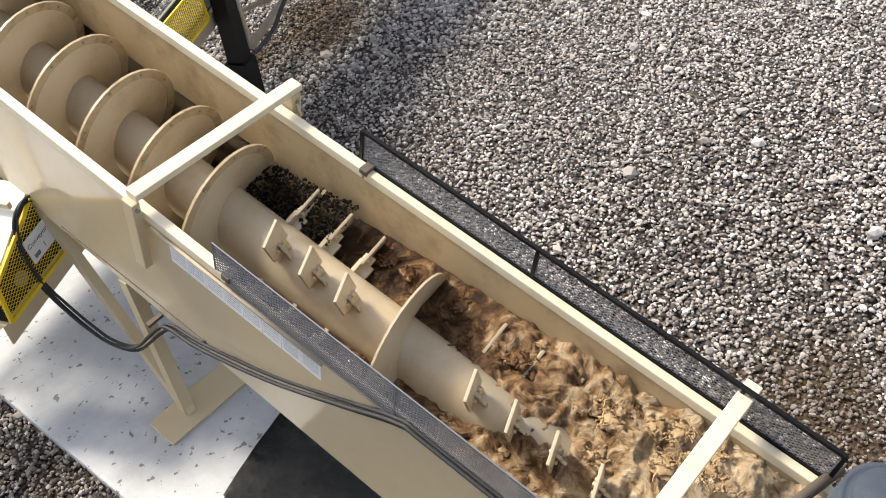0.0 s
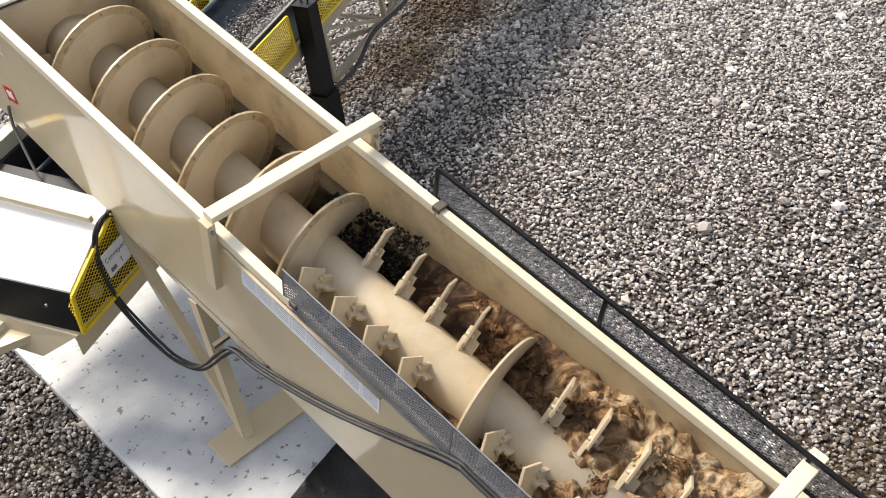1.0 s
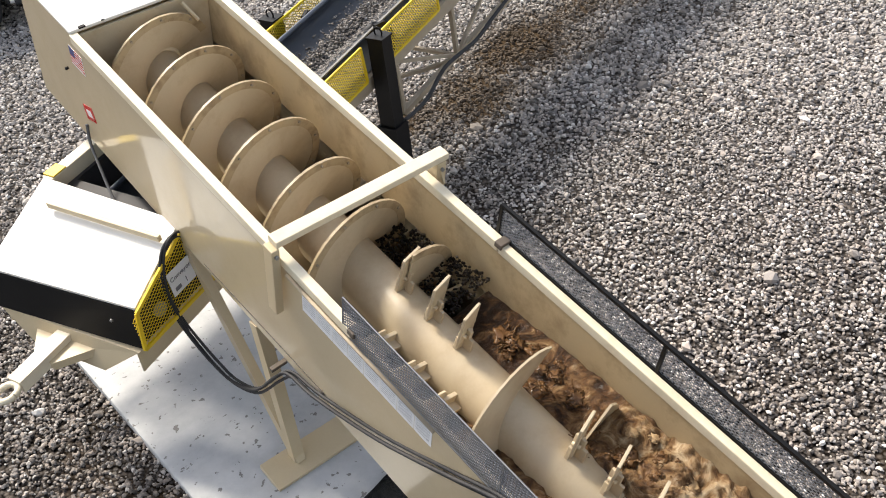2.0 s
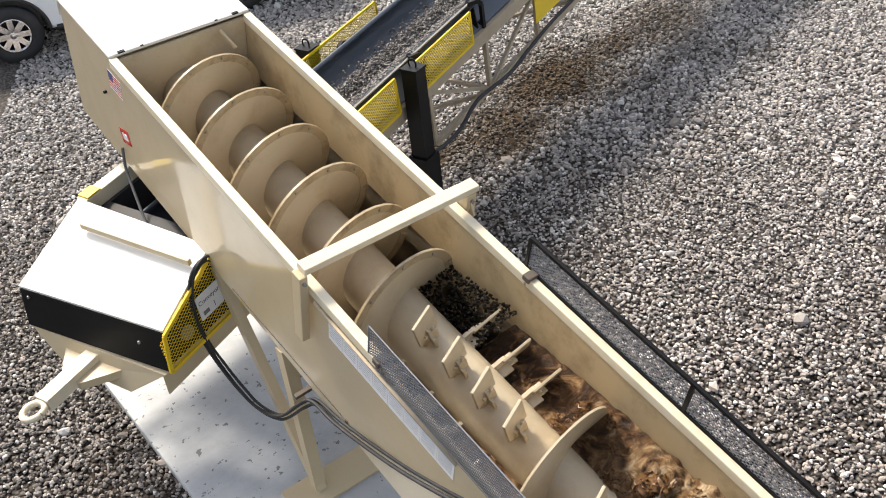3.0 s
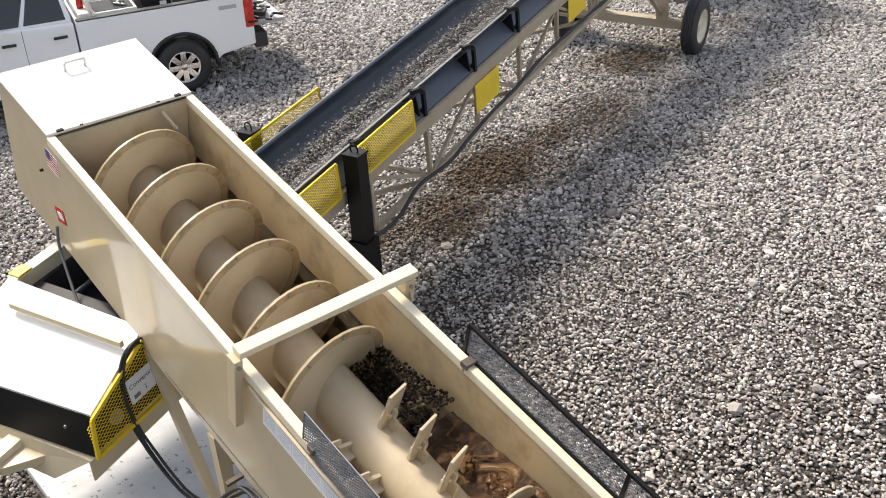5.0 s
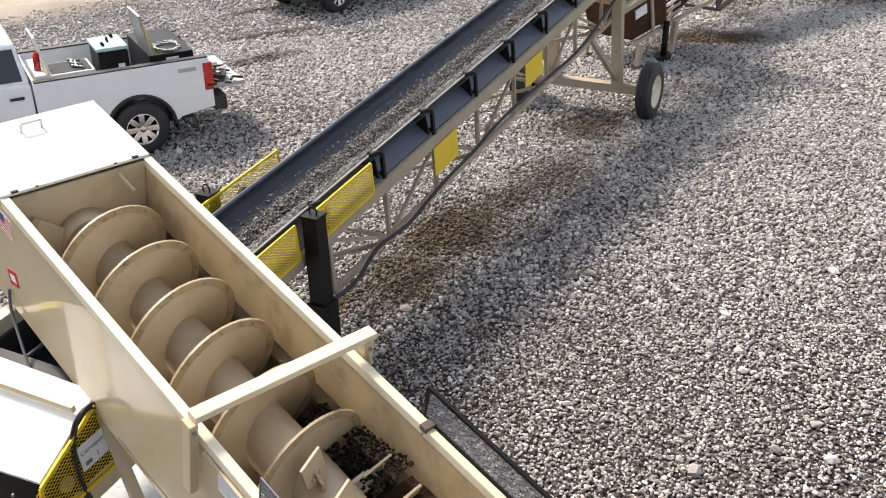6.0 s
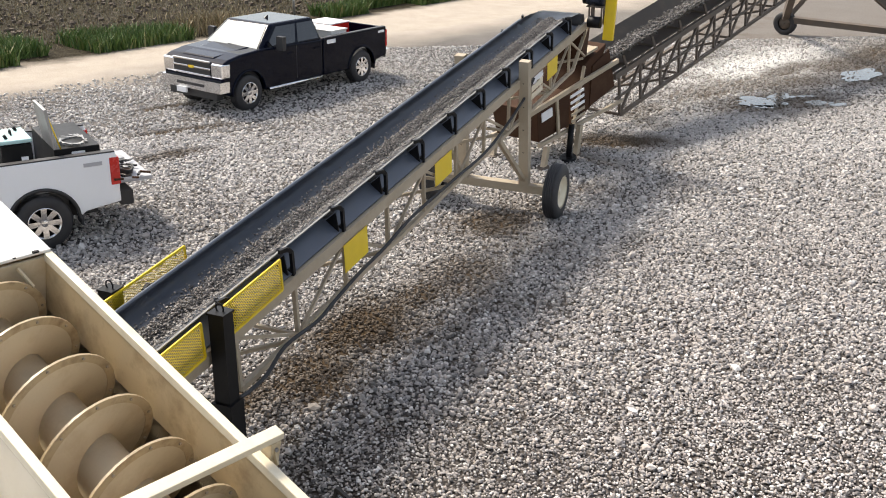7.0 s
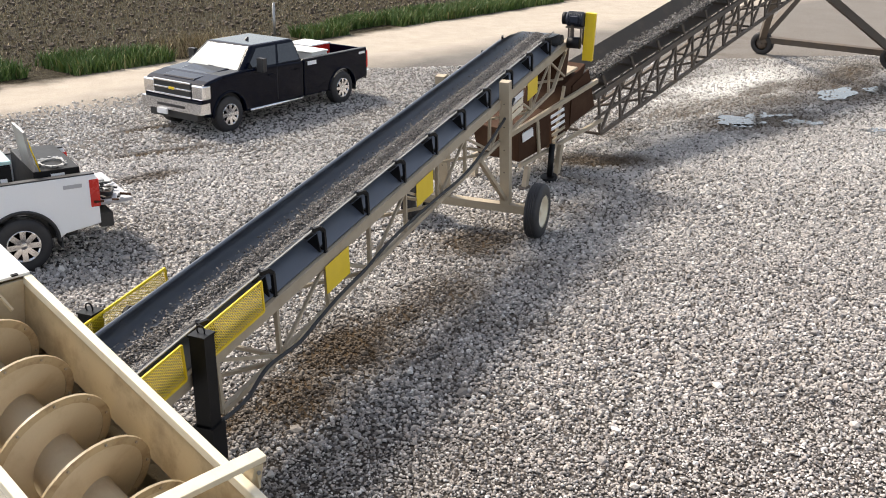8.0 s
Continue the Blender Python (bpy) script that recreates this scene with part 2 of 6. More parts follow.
def ground_material():
    """Gravel yard, packed dirt road and ploughed field, told apart by where they lie."""
    m, nt, bsdf = material("yard_ground")
    vec = coords(nt)
    sep = nt.nodes.new("ShaderNodeSeparateXYZ")
    nt.links.new(vec, sep.inputs[0])
    x, y = sep.outputs[0], sep.outputs[1]
    wob = maths(nt, "MULTIPLY", maths(nt, "SUBTRACT", noise_of(nt, vec, 0.35, 5.0), 0.5), 3.0)

    def beyond(px, py, nx, ny, soft):
        d = maths(nt, "ADD", maths(nt, "MULTIPLY", x, nx), maths(nt, "MULTIPLY", y, ny))
        d = maths(nt, "ADD", maths(nt, "SUBTRACT", d, px * nx + py * ny), wob)
        return maths(nt, "DIVIDE", d, soft, True)

    # gravel: stone cells at two sizes
    cells = []
    for scale in (26.0, 60.0):
        v = node(nt, "ShaderNodeTexVoronoi", Scale=scale, Randomness=1.0)
        nt.links.new(vec, v.inputs["Vector"])
        cells.append(v)
    pick = nt.nodes.new("ShaderNodeSeparateColor")
    nt.links.new(cells[0].outputs["Color"], pick.inputs[0])
    gravel = ramp(nt, pick.outputs[0], [(0.0, (0.11, 0.09, 0.08)), (0.2, (0.22, 0.195, 0.175)), (0.45, (0.28, 0.245, 0.215)), (0.65, (0.21, 0.20, 0.20)), (0.85, (0.36, 0.315, 0.28)), (1.0, (0.58, 0.55, 0.51))])
    gap = ramp(nt, cells[0].outputs["Distance"], [(0.32, (1, 1, 1)), (0.75, (0.05, 0.045, 0.04))])
    gravel = mixed(nt, 1.0, gravel, gap, "MULTIPLY")
    stain = ramp(nt, noise_of(nt, vec, 0.28, 5.0), [(0.5, (0, 0, 0)), (0.68, (1, 1, 1))])
    gravel = mixed(nt, maths(nt, "MULTIPLY", stain, 0.5), gravel, mixed(nt, 1.0, gravel, (0.62, 0.55, 0.47), "MULTIPLY"))
    # packed road
    road = ramp(nt, noise_of(nt, vec, 1.3, 8.0, 0.7), [(0.3, (0.33, 0.285, 0.24)), (0.7, (0.46, 0.41, 0.355))])
    road = mixed(nt, 0.35, road, ramp(nt, noise_of(nt, vec, 28.0, 4.0, 0.8), [(0.35, (0.22, 0.18, 0.14)), (0.65, (0.60, 0.52, 0.42))]))
    # field with faint rows
    wave = node(nt, "ShaderNodeTexWave", Scale=0.9, Distortion=5.0, Detail=4.0)
    turn = node(nt, "ShaderNodeMapping")
    turn.inputs["Rotation"].default_value = (0, 0, 0.9)
    nt.links.new(vec, turn.inputs["Vector"])
    nt.links.new(turn.outputs[0], wave.inputs["Vector"])
    soil = ramp(nt, noise_of(nt, vec, 5.0, 10.0, 0.8), [(0.36, (0.012, 0.010, 0.007)), (0.54, (0.048, 0.039, 0.026)), (0.74, (0.19, 0.16, 0.105))])
    soil = mixed(nt, maths(nt, "MULTIPLY", wave.outputs["Fac"], 0.3), soil, (0.06, 0.055, 0.035))
    r = beyond(-4.6, 25.2, -0.515, 0.857, 2.6)
    far = beyond(-5.1, 29.6, -0.606, 0.795, 0.8)
    pale = beyond(16.2, 28.3, 0.30, 0.95, 4.0)
    col = mixed(nt, maths(nt, "MULTIPLY", pale, 0.8), gravel, mixed(nt, 0.5, road, (0.62, 0.57, 0.50)))
    col = muddied(nt, vec, mixed(nt, 1.0, dusted(nt, vec, col), (0.33, 0.32, 0.315), "MULTIPLY"))
    col = mixed(nt, r, col, road)
    col = mixed(nt, far, col, soil)
    nt.links.new(col, bsdf.inputs["Base Color"])
    bsdf.inputs["Roughness"].default_value = 0.9
    bsdf.inputs["Specular IOR Level"].default_value = 0.06
    h = maths(nt, "SUBTRACT", 1.0, cells[0].outputs["Distance"])
    h2 = maths(nt, "ADD", h, maths(nt, "MULTIPLY", noise_of(nt, vec, 6.0, 8.0, 0.75), maths(nt, "MULTIPLY", far, 6.0)))
    bumped(nt, bsdf, h2, 0.9, 0.02)
    return m


GROUND_M = ground_material()


def concrete_material():
    m, nt, bsdf = material("grey_concrete")
    vec = coords(nt)
    # concrete dimmed and cooled to carry the washer's blue-grey shade in its colour
    col = ramp(nt, noise_of(nt, vec, 2.2, 7.0, 0.65), [(0.3, (0.34, 0.35, 0.365)), (0.7, (0.52, 0.525, 0.525))])
    spots = ramp(nt, noise_of(nt, vec, 16.0, 3.0, 0.5), [(0.645, (0, 0, 0)), (0.675, (1, 1, 1))])
    col = mixed(nt, maths(nt, "MULTIPLY", spots, 0.8), col, (0.10, 0.09, 0.08))
    nt.links.new(col, bsdf.inputs["Base Color"])
    bsdf.inputs["Roughness"].default_value = 0.7
    bumped(nt, bsdf, noise_of(nt, vec, 60.0, 4.0), 0.25, 0.004)
    return m


CONCRETE = concrete_material()


def water_material(name, dark, light, rough, waves=0.9):
    m, nt, bsdf = material(name)
    vec = coords(nt)
    n = noise_of(nt, vec, 7.0, 8.0, 0.7)
    col = ramp(nt, n, [(0.40, dark), (0.58, tuple((a + b) / 2 for a, b in zip(dark, light))), (0.75, light)])
    nt.links.new(col, bsdf.inputs["Base Color"])
    bsdf.inputs["Roughness"].default_value = rough
    bumped(nt, bsdf, noise_of(nt, vec, 16.0, 8.0, 0.7), waves, 0.04)
    return m




def churned_material():
    """Muddy water: dark pockets, curling tan foam that thickens towards the low end."""
    m, nt, bsdf = material("muddy_water")
    vec = coords(nt)
    sep = nt.nodes.new("ShaderNodeSeparateXYZ")
    nt.links.new(vec, sep.inputs[0])
    curl = node(nt, "ShaderNodeTexNoise", Scale=5.5, Detail=9.0, Roughness=0.68, Distortion=1.9)
    nt.links.new(vec, curl.inputs["Vector"])
    foam = maths(nt, "ADD", curl.outputs["Fac"], maths(nt, "MULTIPLY", maths(nt, "ADD", sep.outputs[1], 2.15), -0.125))
    col = ramp(nt, foam, [(0.33, (0.03, 0.014, 0.007)), (0.43, (0.125, 0.062, 0.026)), (0.53, (0.27, 0.165, 0.08)), (0.64, (0.48, 0.36, 0.225)), (0.78, (0.64, 0.53, 0.38))])
    nt.links.new(col, bsdf.inputs["Base Color"])
    bsdf.inputs["Roughness"].default_value = 0.3
    bsdf.inputs["Specular IOR Level"].default_value = 0.35
    bumped(nt, bsdf, curl.outputs["Fac"], 1.0, 0.06)
    return m


MUDWATER = churned_material()
TAN_WALL = paint("stained_tan_paint", (0.52, 0.40, 0.235), 0.42, (0.16, 0.09, 0.04), 0.75, big=3.2)
SHEET = water_material("wet_black_sheet", (0.010, 0.011, 0.013), (0.035, 0.035, 0.036), 0.22)
PUDDLE = water_material("puddle_water", (0.05, 0.05, 0.05), (0.13, 0.125, 0.115), 0.04, 0.04)
WORN = paint("worn_rusty_tan", (0.44, 0.34, 0.21), 0.4, (0.12, 0.06, 0.025), 0.8, big=9.0)


# ---- shapes ----
def part(name, bm, mat, parent, label=""):
    """Link a bmesh (or mesh) as one object under a thing or part."""
    if isinstance(bm, bmesh.types.BMesh):
        me = bpy.data.meshes.new(name)
        bm.to_mesh(me)
        bm.free()
    else:
        me = bm
    if mat is not None and not me.materials:
        me.materials.append(mat)
    ob = new(name, me)
    if parent is not None:
        ob.parent = parent
    if label:
        tagged(ob, label)
    return ob


def thing(name, m, label, category, group="", kind=""):
    """An empty at its base that carries its parts."""
    ob = new(name)
    ob.empty_display_size = 0.2
    ob.matrix_basis = m
    return tagged(ob, label, category, group, kind)


def slab(bm, lo, hi, bevel=0.0):
    vs = [bm.verts.new(p) for p in product(*zip(lo, hi))]
    fs = [bm.faces.new([vs[i] for i in q]) for q in ((0, 1, 3, 2), (4, 6, 7, 5), (0, 4, 5, 1), (2, 3, 7, 6), (0, 2, 6, 4), (1, 5, 7, 3))]
    if bevel:
        edges = {e for f in fs for e in f.edges}
        bmesh.ops.bevel(bm, geom=list(edges), offset=bevel, segments=2, affect="EDGES", profile=0.5)
    return bm


def boxed(lo, hi, bevel=0.006):
    return slab(bmesh.new(), lo, hi, bevel)


def basis(p, q, up=(0, 0, 1)):
    y = (Vector(q) - Vector(p)).normalized()
    x = y.cross(Vector(up))
    x = x.normalized() if x.length > 1e-4 else Vector((1, 0, 0))
    return x, y, x.cross(y)


def bar(bm, p, q, w, h, up=(0, 0, 1)):
    """A square bar from p to q."""
    x, y, z = basis(p, q, up)
    ring = [(-w / 2, -h / 2), (w / 2, -h / 2), (w / 2, h / 2), (-w / 2, h / 2)]
    a = [bm.verts.new(Vector(p) + x * u + z * v) for u, v in ring]
    b = [bm.verts.new(Vector(q) + x * u + z * v) for u, v in ring]
    for i in range(4):
        bm.faces.new((a[i], a[(i + 1) % 4], b[(i + 1) % 4], b[i]))
    bm.faces.new(a[::-1])
    bm.faces.new(b)
    return bm


def rod(bm, p, q, r, n=12, r2=None):
    x, y, z = basis(p, q)
    r2 = r if r2 is None else r2
    a, b = [], []
    for i in range(n):
        c, s = math.cos(2 * math.pi * i / n), math.sin(2 * math.pi * i / n)
        a.append(bm.verts.new(Vector(p) + (x * c + z * s) * r))
        b.append(bm.verts.new(Vector(q) + (x * c + z * s) * r2))
    for i in range(n):
        f = bm.faces.new((a[i], a[(i + 1) % n], b[(i + 1) % n], b[i]))
        f.smooth = True
    bm.faces.new(a[::-1])
    bm.faces.new(b)
    return bm


def hose(pts, r, n=8, wave=0.0):
    """A smooth tube through points."""
    P = [Vector(p) for p in pts]
    path = []
    for i in range(len(P) - 1):
        a, b, c, d = P[max(i - 1, 0)], P[i], P[i + 1], P[min(i + 2, len(P) - 1)]
        for k in range(6):
            t = k / 6
            path.append(0.5 * (2 * b + (c - a) * t + (2 * a - 5 * b + 4 * c - d) * t * t + (3 * b - 3 * c + d - a) * t ** 3))
    path.append(P[-1])
    bm = bmesh.new()
    rings = []
    for i, p in enumerate(path):
        d = (path[min(i + 1, len(path) - 1)] - path[max(i - 1, 0)]).normalized()
        x = d.cross(Vector((0.31, 0.17, 0.93))).normalized()
        z = x.cross(d)
        rings.append([bm.verts.new(p + (x * math.cos(2 * math.pi * k / n) + z * math.sin(2 * math.pi * k / n)) * r) for k in range(n)])
    for a, b in zip(rings, rings[1:]):
        for k in range(n):
            bm.faces.new((a[k], a[(k + 1) % n], b[(k + 1) % n], b[k])).smooth = True
    bm.faces.new(rings[0][::-1])
    bm.faces.new(rings[-1])
    return bm


def plate(outline, axis, lo, hi):
    """A flat outline (two coordinates) given a thickness along an axis."""
    bm = bmesh.new()

    def at(u, v, w):
        return {"x": (w, u, v), "y": (u, w, v), "z": (u, v, w)}[axis]

    a = [bm.verts.new(at(u, v, lo)) for u, v in outline]
    b = [bm.verts.new(at(u, v, hi)) for u, v in outline]
    bm.faces.new(a)
    bm.faces.new(b[::-1])
    n = len(a)
    for i in range(n):
        bm.faces.new((a[i], b[i], b[(i + 1) % n], a[(i + 1) % n]))
    bmesh.ops.recalc_face_normals(bm, faces=bm.faces[:])
    return bm


def lattice(width, height, cell_u, cell_v, t, depth):
    """Expanded metal in the plane of x and z: two families of slanted strands, cut to a rectangle from the origin."""
    bm = bmesh.new()
    slope = cell_v / cell_u
    for sign in (1, -1):
        k = -height / slope
        while k < width + height / slope:
            u0, u1 = (k, k + height / slope) if sign > 0 else (k + height / slope, k)
            a, b = Vector((u0, 0, 0)), Vector((u1, 0, height))
            lo, hi = 0.0, 1.0
            for e0, e1 in ((u0, u1),):
                du = e1 - e0
                ts = sorted(((0 - e0) / du, (width - e0) / du))
                lo, hi = max(lo, ts[0]), min(hi, ts[1])
            if hi - lo > 0.02:
                bar(bm, a.lerp(b, lo), a.lerp(b, hi), t, depth, up=(0, 1, 0))
            k += cell_u
    return bm


def rounded(bm, size=0.03, segments=3, limit=0.5):
    bmesh.ops.bevel(bm, geom=[e for e in bm.edges if len(e.link_faces) == 2 and e.calc_face_angle() > limit], offset=size, segments=segments, affect="EDGES", profile=0.6)
    for f in bm.faces:
        f.smooth = f.calc_area() < 0.02
    return bm


def hull(lower, upper):
    """A solid between two four-cornered outlines."""
    bm = bmesh.new()
    a, b = [bm.verts.new(p) for p in lower], [bm.verts.new(p) for p in upper]
    bm.faces.new(a[::-1])
    bm.faces.new(b)
    for i in range(4):
        bm.faces.new((a[i], a[(i + 1) % 4], b[(i + 1) % 4], b[i]))
    bmesh.ops.recalc_face_normals(bm, faces=bm.faces[:])
    return bm


def quad_pane(p, lift, thick=0.006):
    """A pane on four corners, lifted off them along its normal."""
    c = [Vector(q) for q in p]
    n = (c[1] - c[0]).cross(c[2] - c[0]).normalized()
    return hull([q + n * lift for q in c], [q + n * (lift + thick) for q in c])


# ---- setting ----
def sheet_object(name, x0, x1, y0, y1, z, mat, label):
    bm = bmesh.new()
    bm.faces.new([bm.verts.new(p) for p in ((x0, y0, z), (x1, y0, z), (x1, y1, z), (x0, y1, z))])
    return tagged(part(name, bm, mat, None), label, name, kind="structure")


sheet_object("ground", -400, 400, -400, 600, 0.0, GROUND_M, "grey gravel yard with a dirt road and dark field beyond")


def pebbles(name, spots, sizes, mat, z=None, seed=1, flat=0.70, sink=0.12, round_=False, chips=True, domed=False):
    """Many small stones as one mesh: eight- or twelve-cornered lumps, each squashed and turned its own way."""
    rng = np.random.default_rng(seed)
    g = (1 + 5 ** 0.5) / 2
    corner = np.array([(-1, g, 0), (1, g, 0), (-1, -g, 0), (1, -g, 0), (0, -1, g), (0, 1, g), (0, -1, -g), (0, 1, -g), (g, 0, -1), (g, 0, 1), (-g, 0, -1), (-g, 0, 1)]) / math.hypot(1, g)
    tris = np.array([(0, 11, 5), (0, 5, 1), (0, 1, 7), (0, 7, 10), (0, 10, 11), (1, 5, 9), (5, 11, 4), (11, 10, 2), (10, 7, 6), (7, 1, 8),
                     (3, 9, 4), (3, 4, 2), (3, 2, 6), (3, 6, 8), (3, 8, 9), (4, 9, 5), (2, 4, 11), (6, 2, 10), (8, 6, 7), (9, 8, 1)])
    if chips:
        corner = np.array([(x * (0.86 if z < 0 else 0.56), y * (0.86 if z < 0 else 0.56), z * 0.66) for x, y, z in product((-1, 1), repeat=3)])
        tris = np.array([t for a, b, c, d in ((0, 1, 3, 2), (4, 6, 7, 5), (0, 4, 5, 1), (2, 3, 7, 6), (1, 5, 7, 3)) for t in ((a, b, c), (a, c, d))])
    if domed:
        turns = [2 * math.pi * k / 5 for k in range(5)]
        corner = np.array([(0.0, 0.0, 0.92)] + [(0.68 * math.cos(a), 0.68 * math.sin(a), 0.66) for a in turns] + [(math.cos(a + 0.63), math.sin(a + 0.63), -0.25) for a in turns])
        tris = np.array([t for k in range(5) for t in ((0, 1 + k, 1 + (k + 1) % 5), (1 + k, 6 + k, 1 + (k + 1) % 5), (6 + k, 6 + (k + 1) % 5, 1 + (k + 1) % 5))])
    n, kc, kt = len(spots), len(corner), len(tris)
    v = corner[None] * (1 + rng.uniform(-0.30, 0.30, (n, kc, 3 if chips else 1)))
    v = v * np.stack([rng.uniform(0.8, 1.3, n), rng.uniform(0.65, 1.0, n), rng.uniform(0.75, 1.2, n) * flat], 1)[:, None]
    turn = rng.uniform(0, 2 * math.pi, n)
    tilt = rng.normal(0, 0.3, n)
    c, s = np.cos(tilt)[:, None], np.sin(tilt)[:, None]
    v = np.stack([v[..., 0], c * v[..., 1] - s * v[..., 2], s * v[..., 1] + c * v[..., 2]], -1)
    c, s = np.cos(turn)[:, None], np.sin(turn)[:, None]
    v = np.stack([c * v[..., 0] - s * v[..., 1], s * v[..., 0] + c * v[..., 1], v[..., 2]], -1)
    v = v * sizes[:, None, None]
    base = np.zeros(n) if z is None else z
    v[..., :2] += spots[:, None]
    v[..., 2] += (base + sizes * (flat - sink))[:, None]
    me = bpy.data.meshes.new(name)
    me.vertices.add(kc * n)
    me.vertices.foreach_set("co", v.reshape(-1).astype(np.float32))
    f = (tris[None] + kc * np.arange(n)[:, None, None]).reshape(-1)
    me.loops.add(3 * kt * n)
    me.loops.foreach_set("vertex_index", f.astype(np.int32))
    me.polygons.add(kt * n)
    me.polygons.foreach_set("loop_start", np.arange(0, 3 * kt * n, 3, dtype=np.int32))
    me.polygons.foreach_set("use_smooth", np.full(kt * n, round_, dtype=bool))
    me.update()
    me.validate()
    me.materials.append(mat)
    return me


def scatter(count, x0, x1, y0, y1, seed, keep):
    rng = np.random.default_rng(seed)
    p = np.stack([rng.uniform(x0, x1, count), rng.uniform(y0, y1, count)], 1)
    return p[keep(p[:, 0], p[:, 1])]


def yard(x, y):
    road = (x + 4.6) * -0.515 + (y - 26.0) * 0.857
    on_slab = (np.abs((x + 0.9) * 0.827 + (y - 5.6) * 0.562) < 1.0) & (np.abs(-(x + 0.9) * 0.562 + (y - 5.6) * 0.827) < 2.6)
    stretch = (x > -5.2 - 0.14 * (y - 9.5) - np.maximum(0, 6.5 - y) * -1.3) & (x < 8.3 + 0.77 * (y - 9.5))
    thin = np.abs(np.sin(x * 127.1 + y * 311.7) * 437.5453) % 1.0
    return (road + 2.6 * thin ** 1.5 < 0.9) & ~on_slab & stretch


for seed, (count, x0, x1, y0, y1, small, big) in enumerate(((100000, -5.2, 8.3, 3.0, 9.5, 0.010, 0.033), (82000, -6.2, 13.0, 9.5, 15.5, 0.013, 0.042), (66000, -7.2, 18.0, 15.5, 22.0, 0.016, 0.050), (56000, -8.0, 25.0, 22.0, 31.5, 0.018, 0.052))):
    where = scatter(count, x0, x1, y0, y1, 10 + seed, yard)
    rng = np.random.default_rng(50 + seed)
    size = small + (big - small) * rng.beta(1.1, 3.4, len(where))
    tagged(part("gravel", pebbles("gravel", where, size, STONES, z=rng.uniform(-0.006, 0.017, len(where)), seed=90 + seed, domed=seed == 0), None, None), "loose grey and tan rounded gravel stones", "gravel", kind="stuff")
# a few larger cobbles
where = scatter(420, -6, 14, 3, 24, 33, yard)
size = np.random.default_rng(34).uniform(0.035, 0.075, len(where))
tagged(part("cobbles", pebbles("cobbles", where, size, STONES, seed=35, chips=False), None, None), "larger pale cobbles lying in the gravel", "gravel", kind="stuff")

# ---- frames of reference of the machines ----
WASHER = pose(-0.337, 5.134, 2.387, 14.0, 0, 34.2)
CONVEYOR = pose(0.40, 10.36, 1.64, 5.7, 0, -35.5)
SLAB = pose(-0.337, 5.134, 0.0, 0, 0, 34.2)

# slab and wet sheet under the machine, in the washer's heading
slab_ob = tagged(part("concrete_slab", boxed((-1.28, -0.22, -0.1), (0.9, 4.0, 0.08), 0.012), CONCRETE, None), "pale concrete slab with dark specks under the machine", "slab", kind="structure")
slab_ob.matrix_basis = SLAB


def wet_sheet():
    bm = bmesh.new()
    nx, ny = 24, 40
    rows = []
    for j in range(ny + 1):
        row = []
        for i in range(nx + 1):
            x, y = -1.16 + 2.3 * i / nx, -4.3 + 4.1 * j / ny
            z = 0.10 + 0.035 * noise.noise((x * 2.3, y * 2.3, 1)) + 0.012 * noise.noise((x * 8, y * 8, 4))
            row.append(bm.verts.new((x + 0.05 * noise.noise((0, y * 3, 2)), y + (0.25 * (x + 1.16) if j == ny else 0) - 0.06, z)))
        rows.append(row)
    for a, b in zip(rows, rows[1:]):
        for i in range(nx):
            bm.faces.new((a[i], a[i + 1], b[i + 1], b[i])).smooth = True
    bmesh.ops.solidify(bm, geom=bm.faces[:], thickness=0.02)
    return bm


wet = tagged(part("plastic_sheet", wet_sheet(), SHEET, None), "wet creased black plastic sheet under the tank", "sheet")
wet.matrix_basis = SLAB


# ---- screw washer ----
washer = thing("screw_washer", WASHER, "tan steel screw washer with an open inclined trough", "washer")
LOW = -4.3   # lower end of the trough


for sx, label in ((-1, "tan side plate with warning labels along its edge"), (1, "tan side plate, muddy inside")):
    bm = plate([(3.45, -0.005), (3.45, -1.04), (LOW, -1.04), (LOW, -0.005)], "x", sx * 0.548, sx * 0.56)
    part("side_plate", bm, GLOSSY_TAN, washer, label)
    # flange on top, in two lengths
    lo, hi = sorted((sx * 0.512, sx * 0.575))
    part("top_flange", boxed((lo, -0.72, -0.06), (hi, 2.56, 0.012), 0.008), CREAM, washer, "pale cream top flange")
    if sx > 0:
        part("lower_flange", boxed((lo + 0.004, LOW, -0.07), (hi - 0.004, -0.725, 0.0), 0.008), CREAM, washer, "pale lower flange")
    else:
        part("lower_lip", boxed((-0.562, LOW, -0.07), (-0.53, -0.725, -0.02), 0.005), TAN_WALL, washer, "stained narrow lip behind the mesh")
    part("splice_tab", boxed((lo - 0.008, -0.76, -0.02), (hi + 0.012, -0.70, 0.022), 0.006), DARKSTEEL, washer, "dark bolted splice tab")
    part("lining", plate([(2.55, -0.065), (2.55, -0.5), (LOW, -0.5), (LOW, -0.075)], "x", sx * 0.524, sx * 0.546), TAN_WALL, washer, "tan inner wall with brown stains")


def trough_bottom():
    bm = bmesh.new()
    prev = None
    for k in range(17):
        a = math.pi * k / 16
        inner = [(-0.524 * math.cos(a), y, -0.49 - 0.518 * math.sin(a)) for y in (LOW, 2.55)]
        now = [bm.verts.new(p) for p in inner]
        if prev:
            bm.faces.new((prev[0], now[0], now[1], prev[1])).smooth = True
        prev = now
    bmesh.ops.solidify(bm, geom=bm.faces[:], thickness=0.012)
    return bm


